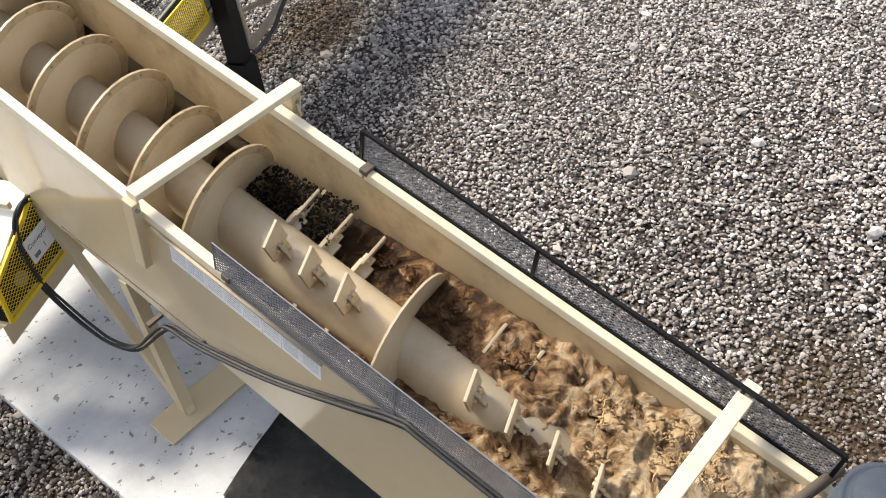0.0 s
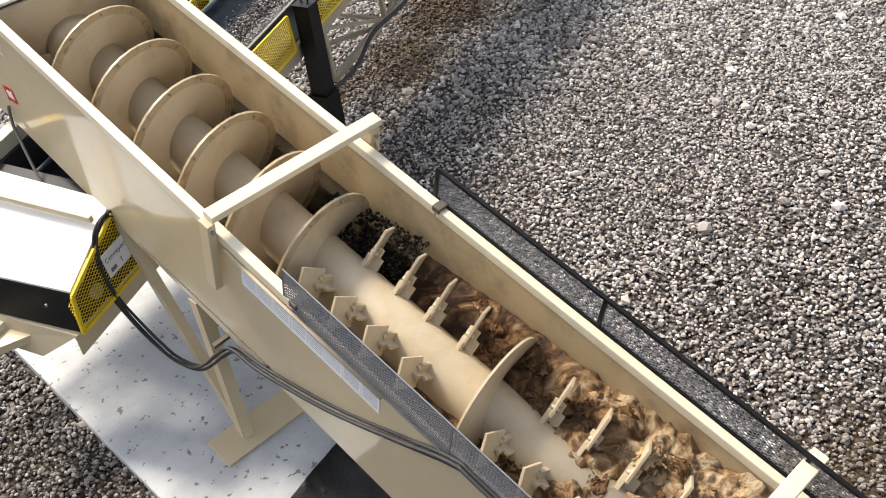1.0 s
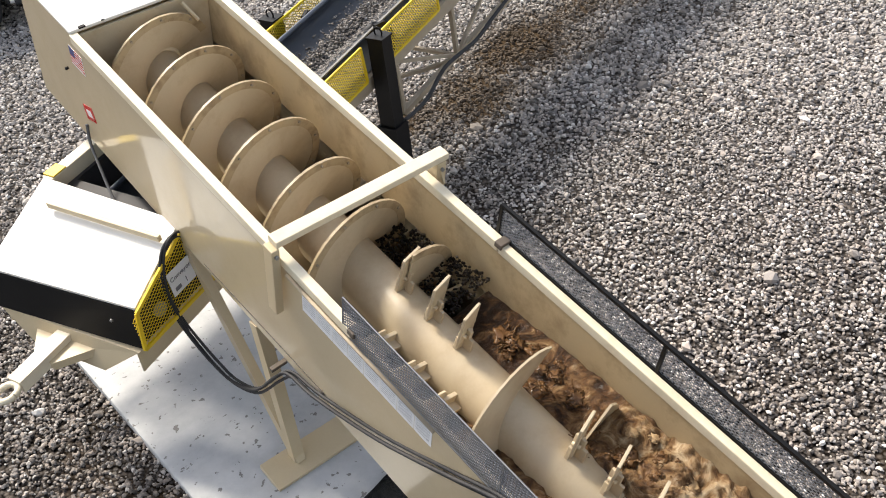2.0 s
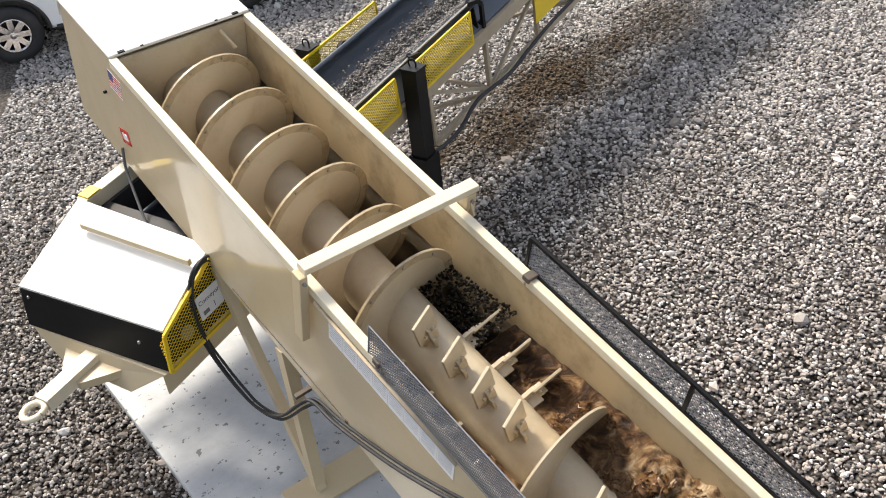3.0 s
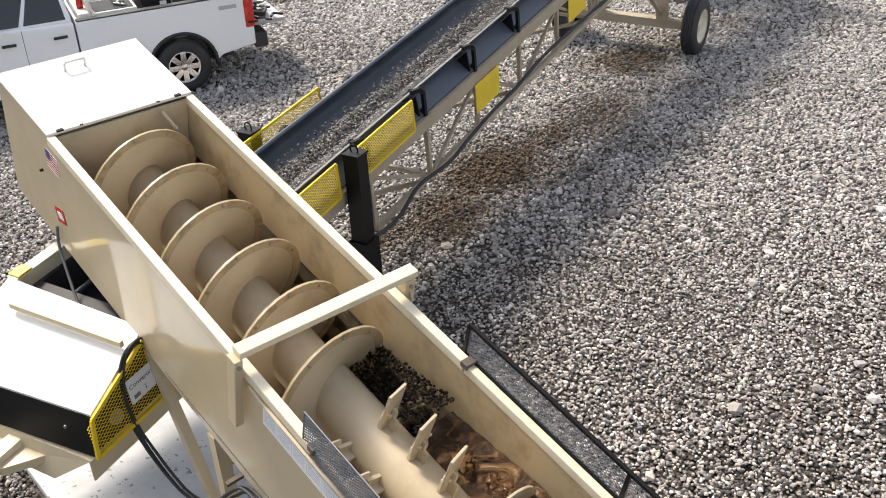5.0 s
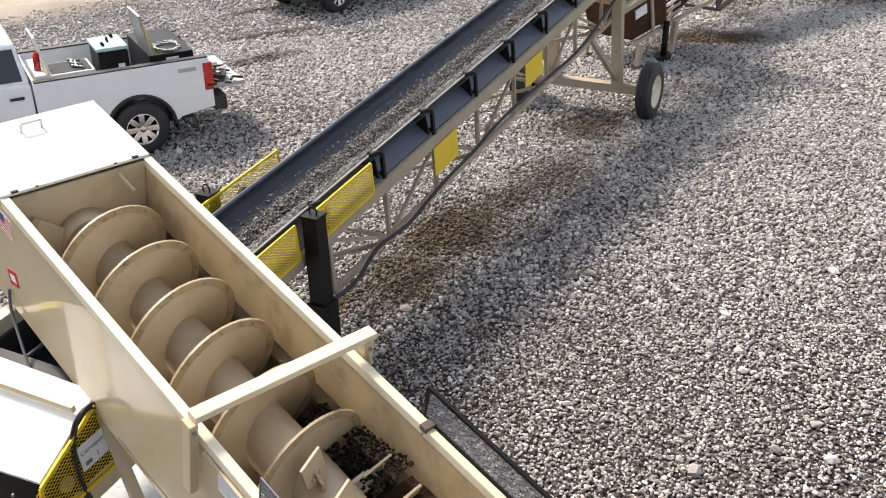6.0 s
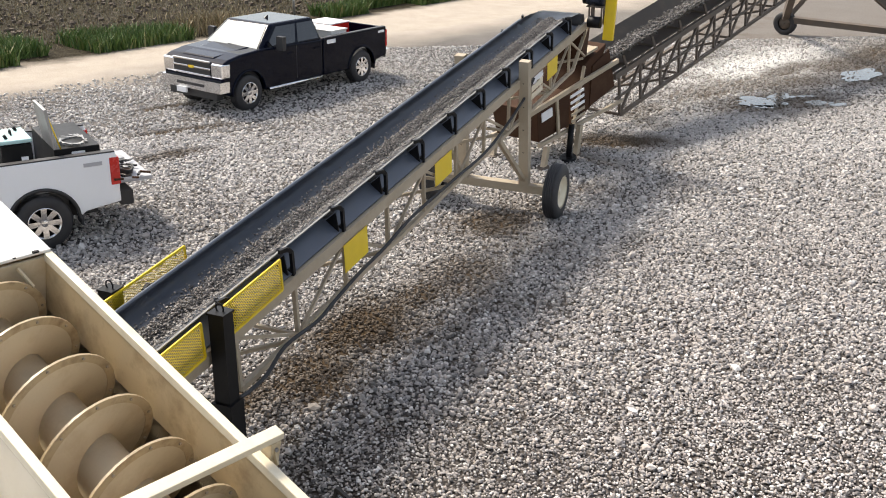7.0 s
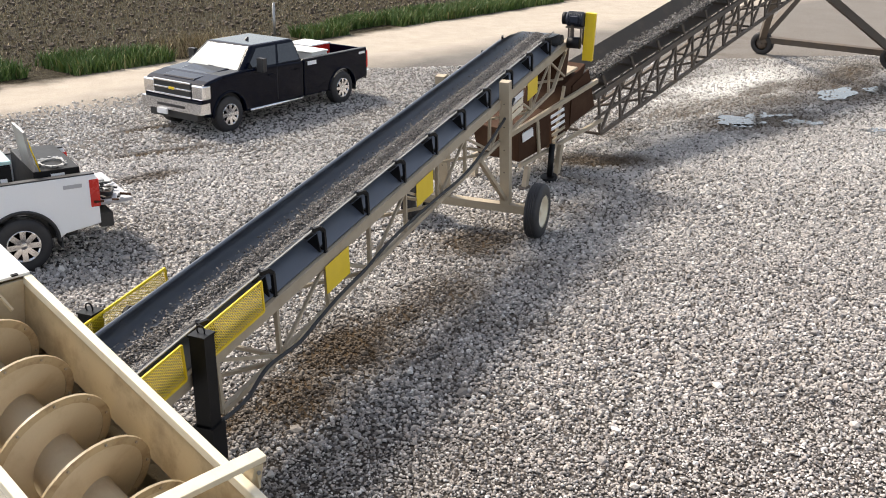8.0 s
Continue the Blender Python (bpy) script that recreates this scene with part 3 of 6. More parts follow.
part("trough_bottom", trough_bottom(), TAN_WET, washer, "curved muddy trough bottom")
part("bottom_plate", boxed((-0.54, LOW, -1.05), (0.54, 2.5, -1.02), 0.004), TAN, washer)
part("lower_end_plate", boxed((-0.57, LOW - 0.02, -1.05), (0.57, LOW, 0.02), 0.004), TAN, washer)
part("inner_bulkhead", boxed((-0.523, 2.552, -1.0), (0.523, 2.575, -0.02), 0.003), TAN_WET, washer, "stained inner end plate")
part("upper_end_plate", boxed((-0.546, 3.425, -1.03), (0.546, 3.45, -0.03), 0.004), TAN, washer)
cover = part("cover", boxed((-0.568, 2.56, 0.004), (0.568, 3.46, 0.03), 0.006), WHITE, washer, "sunlit white sheet-metal cover")
part("cover_lip", boxed((-0.575, 3.452, -0.12), (0.575, 3.468, 0.028), 0.004), WHITE, washer)
handle = bmesh.new()
for p, q in (((-0.11, 3.27, 0.03), (-0.11, 3.27, 0.10)), ((0.05, 3.27, 0.03), (0.05, 3.27, 0.10)), ((-0.11, 3.27, 0.10), (0.05, 3.27, 0.10))):
    rod(handle, p, q, 0.011, 8)
part("handle", handle, WHITE, cover, "bent rod handle")
for x in (-0.47, -0.30, 0.30, 0.45):
    part("latch", boxed((x - 0.025, 2.55, 0.03), (x + 0.025, 2.575, 0.042) if abs(x) > 0.4 else (x + 0.0, 2.565, 0.036), 0.002), BLACK, cover, "small black latch")
part("stiffener", bar(bmesh.new(), (0.30, 2.54, -0.05), (0.36, 2.42, -0.16), 0.02, 0.02), TAN, washer)

# crossbars on posts
for y, top in ((-0.02, 0.16), (-3.22, 0.20)):
    cross = part("crossbar", boxed((-0.60, y - 0.045, top - 0.05), (0.68, y + 0.045, top), 0.006), CREAM, washer, "pale cream cross bar over the trough")
    for sx in (-1, 1):
        lo, hi = sorted((sx * 0.585, sx * 0.66 if sx > 0 else sx * 0.64))
        depth = -0.45 if sx < 0 else -0.10
        part("post", boxed((lo, y - 0.05, depth), (hi, y + 0.04, top - 0.052), 0.006), TAN, cross, "tan channel post")
        part("bolt", rod(bmesh.new(), ((lo + hi) / 2, y - 0.05, top - 0.10), ((lo + hi) / 2, y - 0.065, top - 0.10), 0.014, 6), GALV, cross)
part("gusset", bar(bmesh.new(), (0.62, -0.10, -0.04), (0.62, -0.03, 0.10), 0.012, 0.03), TAN, washer)

# mesh guards along both sides
for sx, x, tilt in ((-1, -0.57, 0.0), (1, 0.585, 0.10)):
    guard = tagged(new("mesh_guard"), "grey expanded-metal splash guard along the trough edge")
    guard.parent, guard.matrix_basis = washer, pose(x, -3.75, 0.0 if sx > 0 else -0.07, 0, 0, 90)
    long_, high = 3.1, 0.235 if sx > 0 else 0.30
    g = part("mesh", lattice(long_, high, 0.040, 0.022, 0.0038 if sx > 0 else 0.0056, 0.003), WIRE, guard)
    fr = bmesh.new()
    for p, q in (((0, 0, 0), (long_, 0, 0)), ((0, 0, high), (long_, 0, high)), ((0, 0, 0), (0, 0, high)), ((long_, 0, 0), (long_, 0, high)), ((long_ - 1.28, 0, 0), (long_ - 1.28, 0, high)), ((0.55, 0, 0), (0.55, 0, high))):
        bar(fr, p, q, 0.022 if sx > 0 else 0.008, 0.022 if sx > 0 else 0.008, up=(0, 1, 0))
    part("frame", fr, BLACK if sx > 0 else WIRE, guard, "dark angle-iron frame")
rodbm = rod(bmesh.new(), (-0.582, -0.12, -0.075), (-0.582, -1.45, -0.075), 0.012, 8)
part("rod", rodbm, FRAME, washer, "brownish hinge rod")

# labels, flag and badge on the side plate
for k in range(8):
    y = -0.24 - 0.148 * k
    lab = part("warning_label", boxed((-0.5625, y - 0.143, -0.285), (-0.5605, y, -0.115), 0), PAPER, washer, "white warning label with grey lines")
    for j in range(6 if k < 6 else 9):
        z = -0.145 - (0.02 if k < 6 else 0.0135) * j
        part("print_line", boxed((-0.5635, y - 0.128, z - 0.002), (-0.5627, y - 0.012, z + 0.002), 0), FADED, lab)
flag = part("flag_decal", boxed((-0.5625, 2.46, -0.30), (-0.5605, 2.66, -0.14), 0), PAPER, washer, "small striped flag decal")
part("canton", boxed((-0.5635, 2.58, -0.215), (-0.5626, 2.66, -0.14), 0), BLUE, flag)
for k in range(6):
    part("stripe", boxed((-0.5633, 2.46, -0.152 - 0.026 * k), (-0.5627, 2.66 if k > 2 else 2.575, -0.14 - 0.026 * k), 0), RED, flag)
badge = part("badge", plate([(2.50, -0.62), (2.66, -0.68), (2.62, -0.80), (2.46, -0.74)], "x", -0.563, -0.5605), RED, washer, "small red maker's plate")
part("badge_mark", plate([(2.53, -0.67), (2.62, -0.70), (2.59, -0.75), (2.50, -0.72)], "x", -0.5642, -0.5632), PAPER, badge)
part("bolt", rod(bmesh.new(), (-0.56, 2.78, -0.42), (-0.585, 2.78, -0.42), 0.012, 6), BLACK, washer)
part("seam", bar(bmesh.new(), (-0.561, 1.0, -1.0), (-0.561, -0.42, -0.93), 0.006, 0.006), DARKSTEEL, washer, "dark seam of a doubler plate")
part("seam_end", bar(bmesh.new(), (-0.563, -0.42, -0.92), (-0.563, -0.42, -0.99), 0.01, 0.02), DARKSTEEL, washer)

# support legs: upright in the world, so posed against the washer's tilt
LEGS = WASHER.inverted() @ SLAB
for sx in (-1, 1):
    leg = tagged(new("leg"), "tan V-shaped support leg on a base plate")
    leg.parent, leg.matrix_basis = washer, LEGS @ pose(sx * 0.52, 0.0, 0.0)
    part("upright", bar(bmesh.new(), (0, 0.58, 0.10), (0, 0.64, 1.45), 0.09, 0.09), TAN, leg)
    part("brace", bar(bmesh.new(), (0, 0.55, 0.12), (0, 1.55, 1.66), 0.07, 0.09), TAN, leg)
part("base_plate", bar(bmesh.new(), LEGS @ Vector((-0.78, 0.56, 0.115)), LEGS @ Vector((0.9, 0.56, 0.115)), 0.26, 0.05), TAN, washer, "tan base beam on the slab")


# ---- turning screw ----
AXIS_Z, PITCH, RADIUS, SHAFT = -0.50, 0.484, 0.488, 0.19
FIRST_Y, FIRST_A = 2.55, -36.4


def blade(a0, a1, r0, r1, thick, lift=0.0):
    """A helical ribbon between two angles counted along the screw, with thickness."""
    bm = bmesh.new()
    n = max(8, int((a1 - a0) / 10))
    rings = []
    for k in range(n + 1):
        a = a0 + (a1 - a0) * k / n
        y = FIRST_Y - PITCH * a / 360 + lift - 0.042
        f = radians(FIRST_A + a)
        c, s = math.cos(f), math.sin(f)
        rings.append([Vector((c * r, y + d, s * r)) for r, d in ((r0, -thick / 2), (r1, -thick / 2), (r1, thick / 2), (r0, thick / 2))])
    for i in range(4):  # each flank and rim is a strip of its own, so that the edges stay crisp
        strip = [(bm.verts.new(p[i]), bm.verts.new(p[(i + 1) % 4])) for p in rings]
        for (p, q), (u, v) in zip(strip, strip[1:]):
            bm.faces.new((p, q, v, u)).smooth = True
    for p in (rings[0][::-1], rings[-1]):
        bm.faces.new([bm.verts.new(v) for v in p])
    return bm


screw = part("screw", rod(bmesh.new(), (0, LOW + 0.1, 0), (0, 2.55, 0), SHAFT, 40), TAN_WET, washer, "turning tan screw shaft with helical flights and paddles")
screw.matrix_basis = pose(0, 0, AXIS_Z)
part("flight", blade(0, 2220, SHAFT - 0.01, RADIUS, 0.012), TAN_WET, screw, "tan helical flight")
part("wear_shoe", blade(0, 2220, RADIUS - 0.055, RADIUS + 0.004, 0.019), WORN, screw, "bolted wear shoes round the rim")
part("flight", blade(2904, 3270, SHAFT - 0.01, RADIUS, 0.014), TAN_WET, screw, "single turn of flight between the paddles")
part("hub", rod(bmesh.new(), (0, 2.43, 0), (0, 2.55, 0), 0.20, 32, 0.225), TAN_WET, screw, "flared hub")
BOLT = bpy.data.meshes.new("bolt_head")
_bm = rod(bmesh.new(), (0, -0.012, 0), (0, -0.024, 0), 0.010, 6)
_bm.to_mesh(BOLT)
_bm.free()
BOLT.materials.append(FRAME)
for k in range(60):
    a = 25 + 35 * k
    f, y = radians(FIRST_A + a), FIRST_Y - PITCH * (25 + 35 * k) / 360 - 0.042
    head = part("bolt_head", BOLT, None, screw)
    head.matrix_basis = pose((RADIUS - 0.025) * math.cos(f), y, (RADIUS - 0.025) * math.sin(f))


def paddle_mesh():
    """A paddle on its lug, standing along +z from the shaft."""
    bm = bmesh.new()
    slab(bm, (-0.010, -0.075, 0.0), (0.010, 0.03, 0.10), 0.003)
    slab(bm, (-0.010, -0.045, 0.09), (0.010, 0.03, 0.155), 0.003)
    slab(bm, (-0.06, -0.014, 0.0), (0.06, 0.014, 0.10), 0.003)
    lug = bm.verts[:]
    before = set(bm.verts)
    slab(bm, (-0.092, -0.009, 0.07), (0.092, 0.009, 0.285), 0.003)
    for x in (-0.035, 0.035):
        rod(bm, (x, -0.026, 0.115), (x, 0.026, 0.115), 0.013, 6)
    fresh = [v for v in bm.verts if v not in before]
    bmesh.ops.rotate(bm, verts=fresh, cent=(0, 0, 0), matrix=Matrix.Rotation(radians(19.3), 3, "Z"))
    me = bpy.data.meshes.new("paddle")
    bm.to_mesh(me)
    bm.free()
    me.materials.append(TAN_WET)
    return me


PADDLE = paddle_mesh()
ROW_A = 110.0
LOWER = (0.0, -0.265, -0.53, -0.80, -1.07)
for turn, upper, below in ((0, (-0.63, -0.91, -1.18), -2.095), (90, (-0.57, -0.85, -1.11, -1.38), -2.03),
                           (180, (-0.50, -0.785, -1.055, -1.34), -1.97), (-90, (-0.44, -0.72, -0.985), -1.905)):
    starts = upper + tuple(below + d for d in LOWER)
    for y in starts:
        p = part("paddle", PADDLE, None, screw, "tan bolted paddle plate on a lug")
        p.matrix_basis = pose(0, y, 0, 0, 90 - (ROW_A + turn), 0) @ pose(0, 0, SHAFT - 0.015)


# ---- water and mud in the trough (level, so posed against the tilt) ----
def level_patch(y0, y1, half, z0, rise, nx, ny, rough, seed):
    """A rough surface across the trough between two places along it; rise is its slope against the trough."""
    bm = bmesh.new()
    rows = []
    for j in range(ny + 1):
        row = []
        for i in range(nx + 1):
            x, y = -half + 2 * half * i / nx, y0 + (y1 - y0) * j / ny
            calm = 0.30 + 0.75 * min(1.0, max(0.0, (-1.55 - y) / 0.9))
            h = calm * noise.fractal((x * 4 + seed, y * 4, seed * 0.7), 0.8, 2.1, 5) * rough
            h += calm * (noise.noise((x * 15, y * 15, seed)) * rough * 0.4 + noise.noise((x * 34, y * 34, seed)) * rough * 0.2)
            row.append(bm.verts.new((x, y, z0 + rise * (y - y0) + 0.10 * x / half + h)))
        rows.append(row)
    for a, b in zip(rows, rows[1:]):
        for i in range(nx):
            bm.faces.new((a[i], a[i + 1], b[i + 1], b[i])).smooth = True
    return bm


water = tagged(part("water", level_patch(LOW + 0.01, -0.70, 0.522, -0.08, -0.132, 80, 300, 0.085, 3), MUDWATER, None), "churned muddy brown water in the trough", "water", kind="structure")
water.matrix_basis = WASHER
rng = np.random.default_rng(5)
n = 2600
gx, gy = rng.uniform(-0.47, 0.47, n), rng.uniform(-0.75, 0.12, n)
gz = -0.62 + 0.26 * np.clip((gx + 0.1) / 0.5, -1, 1) - 0.12 * np.clip((gy + 0.4) / 0.5, -1, 1) + rng.normal(0, 0.012, n)
keep = (gx ** 2 + (gz - AXIS_Z) ** 2) > 0.20 ** 2
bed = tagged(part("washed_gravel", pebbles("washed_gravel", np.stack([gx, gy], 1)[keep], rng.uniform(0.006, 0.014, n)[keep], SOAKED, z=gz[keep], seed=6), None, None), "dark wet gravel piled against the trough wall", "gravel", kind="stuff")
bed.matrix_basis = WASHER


def clump(seed, size):
    """A ragged lump of muddy froth with flung strands."""
    bm = bmesh.new()
    dice = random.Random(seed)
    bmesh.ops.create_icosphere(bm, subdivisions=3, radius=size * 0.8)
    for v in bm.verts:
        p = v.co / size
        d = 1 + 0.95 * noise.fractal((p.x * 2.3 + seed * 3.1, p.y * 2.3, p.z * 2.3 + seed), 0.6, 2.2, 5)
        v.co = Vector((v.co.x * d * 1.2, v.co.y * d * 1.2, v.co.z * d * 0.24))
    for _ in range(12):
        a, r = dice.uniform(0, 6.28), size * dice.uniform(0.3, 1.6)
        p = Vector((r * math.cos(a), r * math.sin(a), size * dice.uniform(0.0, 0.45)))
        way = Vector((dice.gauss(0, 1), dice.gauss(0, 1), dice.gauss(0, 0.3))).normalized()
        for _ in range(3):
            q = p + way * size * dice.uniform(0.2, 0.45)
            rod(bm, p, q, size * dice.uniform(0.05, 0.16), 5, size * dice.uniform(0.03, 0.14))
            p, way = q, (way + Vector((dice.gauss(0, 0.6), dice.gauss(0, 0.6), dice.gauss(0, 0.25)))).normalized()
    for f in bm.faces:
        f.smooth = True
    return bm


rnd = random.Random(8)
froth = []
for k in range(84):
    y = -0.95 - 2.9 * (k / 84) ** 0.75 + rnd.uniform(-0.06, 0.06)
    x = rnd.choice((rnd.uniform(0.12, 0.43), rnd.uniform(0.2, 0.43), rnd.uniform(-0.42, -0.2), rnd.uniform(-0.2, 0.4) if y < -2.4 else 0.36))
    c = tagged(part("froth_clump", clump(k, rnd.uniform(0.022, 0.06)), (FOAM if y < -1.9 - 0.5 * (k % 3) else MUD), None), "ragged tan clump of muddy froth on the water", "froth", group="froth in the trough")
    home = (x, y, -0.085 - 0.132 * (y - LOW) + 0.206 * x)
    c.matrix_basis = WASHER @ pose(*home)
    froth.append((c, home, rnd.uniform(0.25, 0.45), rnd.uniform(0, 6.28)))

# ---- cables on the washer ----
GREY_RUN = [(-0.570, 2.66, -0.88), (-0.60, 2.59, -1.02), (-0.63, 2.43, -1.12), (-0.68, 2.14, -1.23), (-0.75, 1.69, -1.30), (-0.80, 1.34, -1.26), (-0.81, 1.18, -1.24)]
LOOP = [(-0.46, 1.33, -1.16), (-0.52, 1.34, -1.04), (-0.62, 1.32, -0.96), (-0.73, 1.27, -1.00), (-0.79, 1.21, -1.14), (-0.80, 1.16, -1.34), (-0.76, 1.11, -1.60), (-0.72, 0.98, -1.78), (-0.70, 0.77, -1.84), (-0.68, 0.55, -1.82), (-0.66, 0.26, -1.60), (-0.64, -0.02, -1.14), (-0.60, -0.12, -1.04)]
ALONG = [(-0.60, -0.42, -0.96), (-0.59, -1.03, -0.68), (-0.59, -1.61, -0.29), (-0.595, -1.98, -0.02), (-0.60, -2.2, 0.02), (-0.60, -3.4, 0.02)]
RUNS = [(GREY_RUN, 0.012, "grey power cable hanging from the side plate")]
for k in range(4):
    a = k * 1.6
    drift = Vector((0.016 * math.cos(a), 0.016 * math.sin(a), 0.014 * math.cos(2 * a)))
    RUNS.append(([Vector(p) + drift * (1 + 0.5 * math.sin(k + i)) for i, p in enumerate(LOOP + ALONG)], 0.011, "black cable of a bundle tied along the side plate"))
for pts, r, label in RUNS:
    c = tagged(part("cable", hose(pts, r), GREY_RUBBER if pts is GREY_RUN else RUBBER, None), label, "cable", group="cables on the washer")
    c.matrix_basis = WASHER
hook = tagged(part("cable_hook", bar(bmesh.new(), (-0.56, 0.0, -1.05), (-0.68, 0.0, -1.06), 0.03, 0.03), DARKSTEEL, None), "small dark hook carrying the cables", "hook")
hook.matrix_basis = WASHER


def capped(p, q, r):
    """An upright drum with a rounded top."""
    bm = rod(bmesh.new(), p, q, r, 32)
    bmesh.ops.bevel(bm, geom=[e for e in bm.edges if abs(e.verts[0].co.z - e.verts[1].co.z) < 1e-4 and e.verts[0].co.z > 0], offset=0.05, segments=4, affect="EDGES")
    for f in bm.faces:
        f.smooth = True
    return bm


drum = thing("motor_housing", WASHER @ pose(0.42, -4.02, 0.0), "blue-grey rounded motor housing at the lower end", "motor")
part("body", capped((0, 0, -0.55), (0, 0, 0.36), 0.24), BLUEGREY, drum)
part("foot", boxed((-0.26, -0.2, -0.6), (0.26, 0.2, -0.55)), DARKSTEEL, drum)
part("pipe", rod(bmesh.new(), (-0.5, 0.45, 0.02), (0.25, 0.25, 0.02), 0.03), DARKSTEEL, drum)


# ---- portable conveyor ----
conveyor = thing("belt_conveyor", CONVEYOR, "portable tan conveyor with black belt carrying wet gravel", "conveyor")
TAIL, HEAD, STEP = -5.0, 11.1, 1.12
UP = CONVEYOR.to_3x3().inverted() @ Vector((0, 0, 1))


def floor_under(x, y, z=0.0):
    """The point of the ground straight under a place of the conveyor."""
    p = CONVEYOR @ Vector((x, y, z))
    return CONVEYOR.inverted() @ Vector((p.x, p.y, 0.0))


for sx in (-1, 1):
    side = bmesh.new()
    slab(side, (sx * 0.49 - 0.012, TAIL, -0.11), (sx * 0.49 + 0.012, HEAD + 0.2, 0.03))
    slab(side, (sx * 0.455 - 0.04, TAIL, 0.018), (sx * 0.455 + 0.04, HEAD + 0.2, 0.032))
    part("side_channel", side, FRAME, conveyor, "dusty tan steel channel")
    part("bottom_chord", bar(bmesh.new(), (sx * 0.46, -1.3, -0.68), (sx * 0.46, HEAD - 0.9, -0.72), 0.06, 0.06), FRAME, conveyor)
    part("end_strut", bar(bmesh.new(), (sx * 0.46, HEAD - 0.9, -0.72), (sx * 0.47, HEAD, -0.08), 0.06, 0.05), FRAME, conveyor)
    k, y = 0, -1.3
    while y < HEAD - 1.0:
        part("truss_strut", bar(bmesh.new(), (sx * 0.47, y, -0.10), (sx * 0.46, y, -0.69), 0.045, 0.045), FRAME, conveyor)
        part("truss_brace", bar(bmesh.new(), (sx * 0.47, y + 0.04, -0.66), (sx * 0.47, y + 1.08, -0.11), 0.035, 0.035) if k % 2 else bar(bmesh.new(), (sx * 0.47, y + 0.04, -0.11), (sx * 0.47, y + 1.08, -0.66), 0.035, 0.035), FRAME, conveyor)
        y += 1.12
        k += 1
k, y = 0, -1.3
while y < HEAD - 0.9:
    part("cross_tie", bar(bmesh.new(), (-0.46, y, -0.69), (0.46, y + (0.0 if k % 2 else 1.0), -0.69), 0.04, 0.04), FRAME, conveyor)
    y += 1.12
    k += 1


def belt_mesh():
    """Troughed belt, wrapped round both pulleys."""
    section = [(-0.315, 0.385), (-0.235, 0.285), (-0.14, 0.215), (0.0, 0.20), (0.14, 0.212), (0.26, 0.262), (0.365, 0.325)]
    flat = [(x, 0.22) for x in (-0.38, -0.27, -0.14, 0.0, 0.14, 0.27, 0.38)]
    path = []
    for k in range(41):
        y = -4.6 + (HEAD - 0.35 + 4.6) * k / 40
        w = min(1.0, (HEAD - 0.35 - y) / 1.0, 1.0)
        path.append([(a[0] * w + b[0] * (1 - w), y, a[1] * w + b[1] * (1 - w)) for a, b in zip(section, flat)])
    for k in range(1, 9):
        a = math.pi * k / 8
        path.append([(x, HEAD - 0.3 + 0.15 * math.sin(a), 0.07 + 0.15 * math.cos(a)) for x, _ in flat])
    path.append([(x, -4.6, -0.08) for x, _ in flat])
    bm = bmesh.new()
    prev = None
    for line in path:
        now = [bm.verts.new(p) for p in line]
        if prev:
            for i in range(6):
                bm.faces.new((prev[i], prev[i + 1], now[i + 1], now[i])).smooth = True
        prev = now
    bmesh.ops.solidify(bm, geom=bm.faces[:], thickness=0.012)
    return bm


part("belt", belt_mesh(), BELT, conveyor, "black rubber belt, troughed")
part("belt_edge", bar(bmesh.new(), (0.372, -4.5, 0.329), (0.372, HEAD - 1.4, 0.329), 0.022, 0.012), WORN_EDGE, conveyor, "pale worn edge of the belt")
part("belt_edge", hose([(-0.322, -4.5 + 1.26 * k, 0.388) for k in range(12)], 0.024, 8), BELT, conveyor, "rolled far edge of the belt")
part("side_shield", plate([(-0.485, 0.10), (-0.345, 0.345), (-0.338, 0.335), (-0.475, 0.09)], "y", -3.2, HEAD - 1.2), BLACK, conveyor, "black sheet along the far belt edge")
part("head_pulley", rod(bmesh.new(), (-0.45, HEAD - 0.3, 0.07), (0.45, HEAD - 0.3, 0.07), 0.135, 20), RUBBER, conveyor)
part("deck", boxed((-0.44, -3.2, 0.04), (0.44, HEAD - 0.6, 0.055), 0), BELT, conveyor, "dark blue-grey deck sheet under the belt")
for sx in (-1, 1):
    part("deck_wing", plate([(sx * 0.46, 0.045), (sx * 0.26, 0.20), (sx * 0.26, 0.215), (sx * 0.46, 0.06)], "y", -2.6, HEAD - 0.8), BELT, conveyor, "dark blue-grey sloped deck sheet")



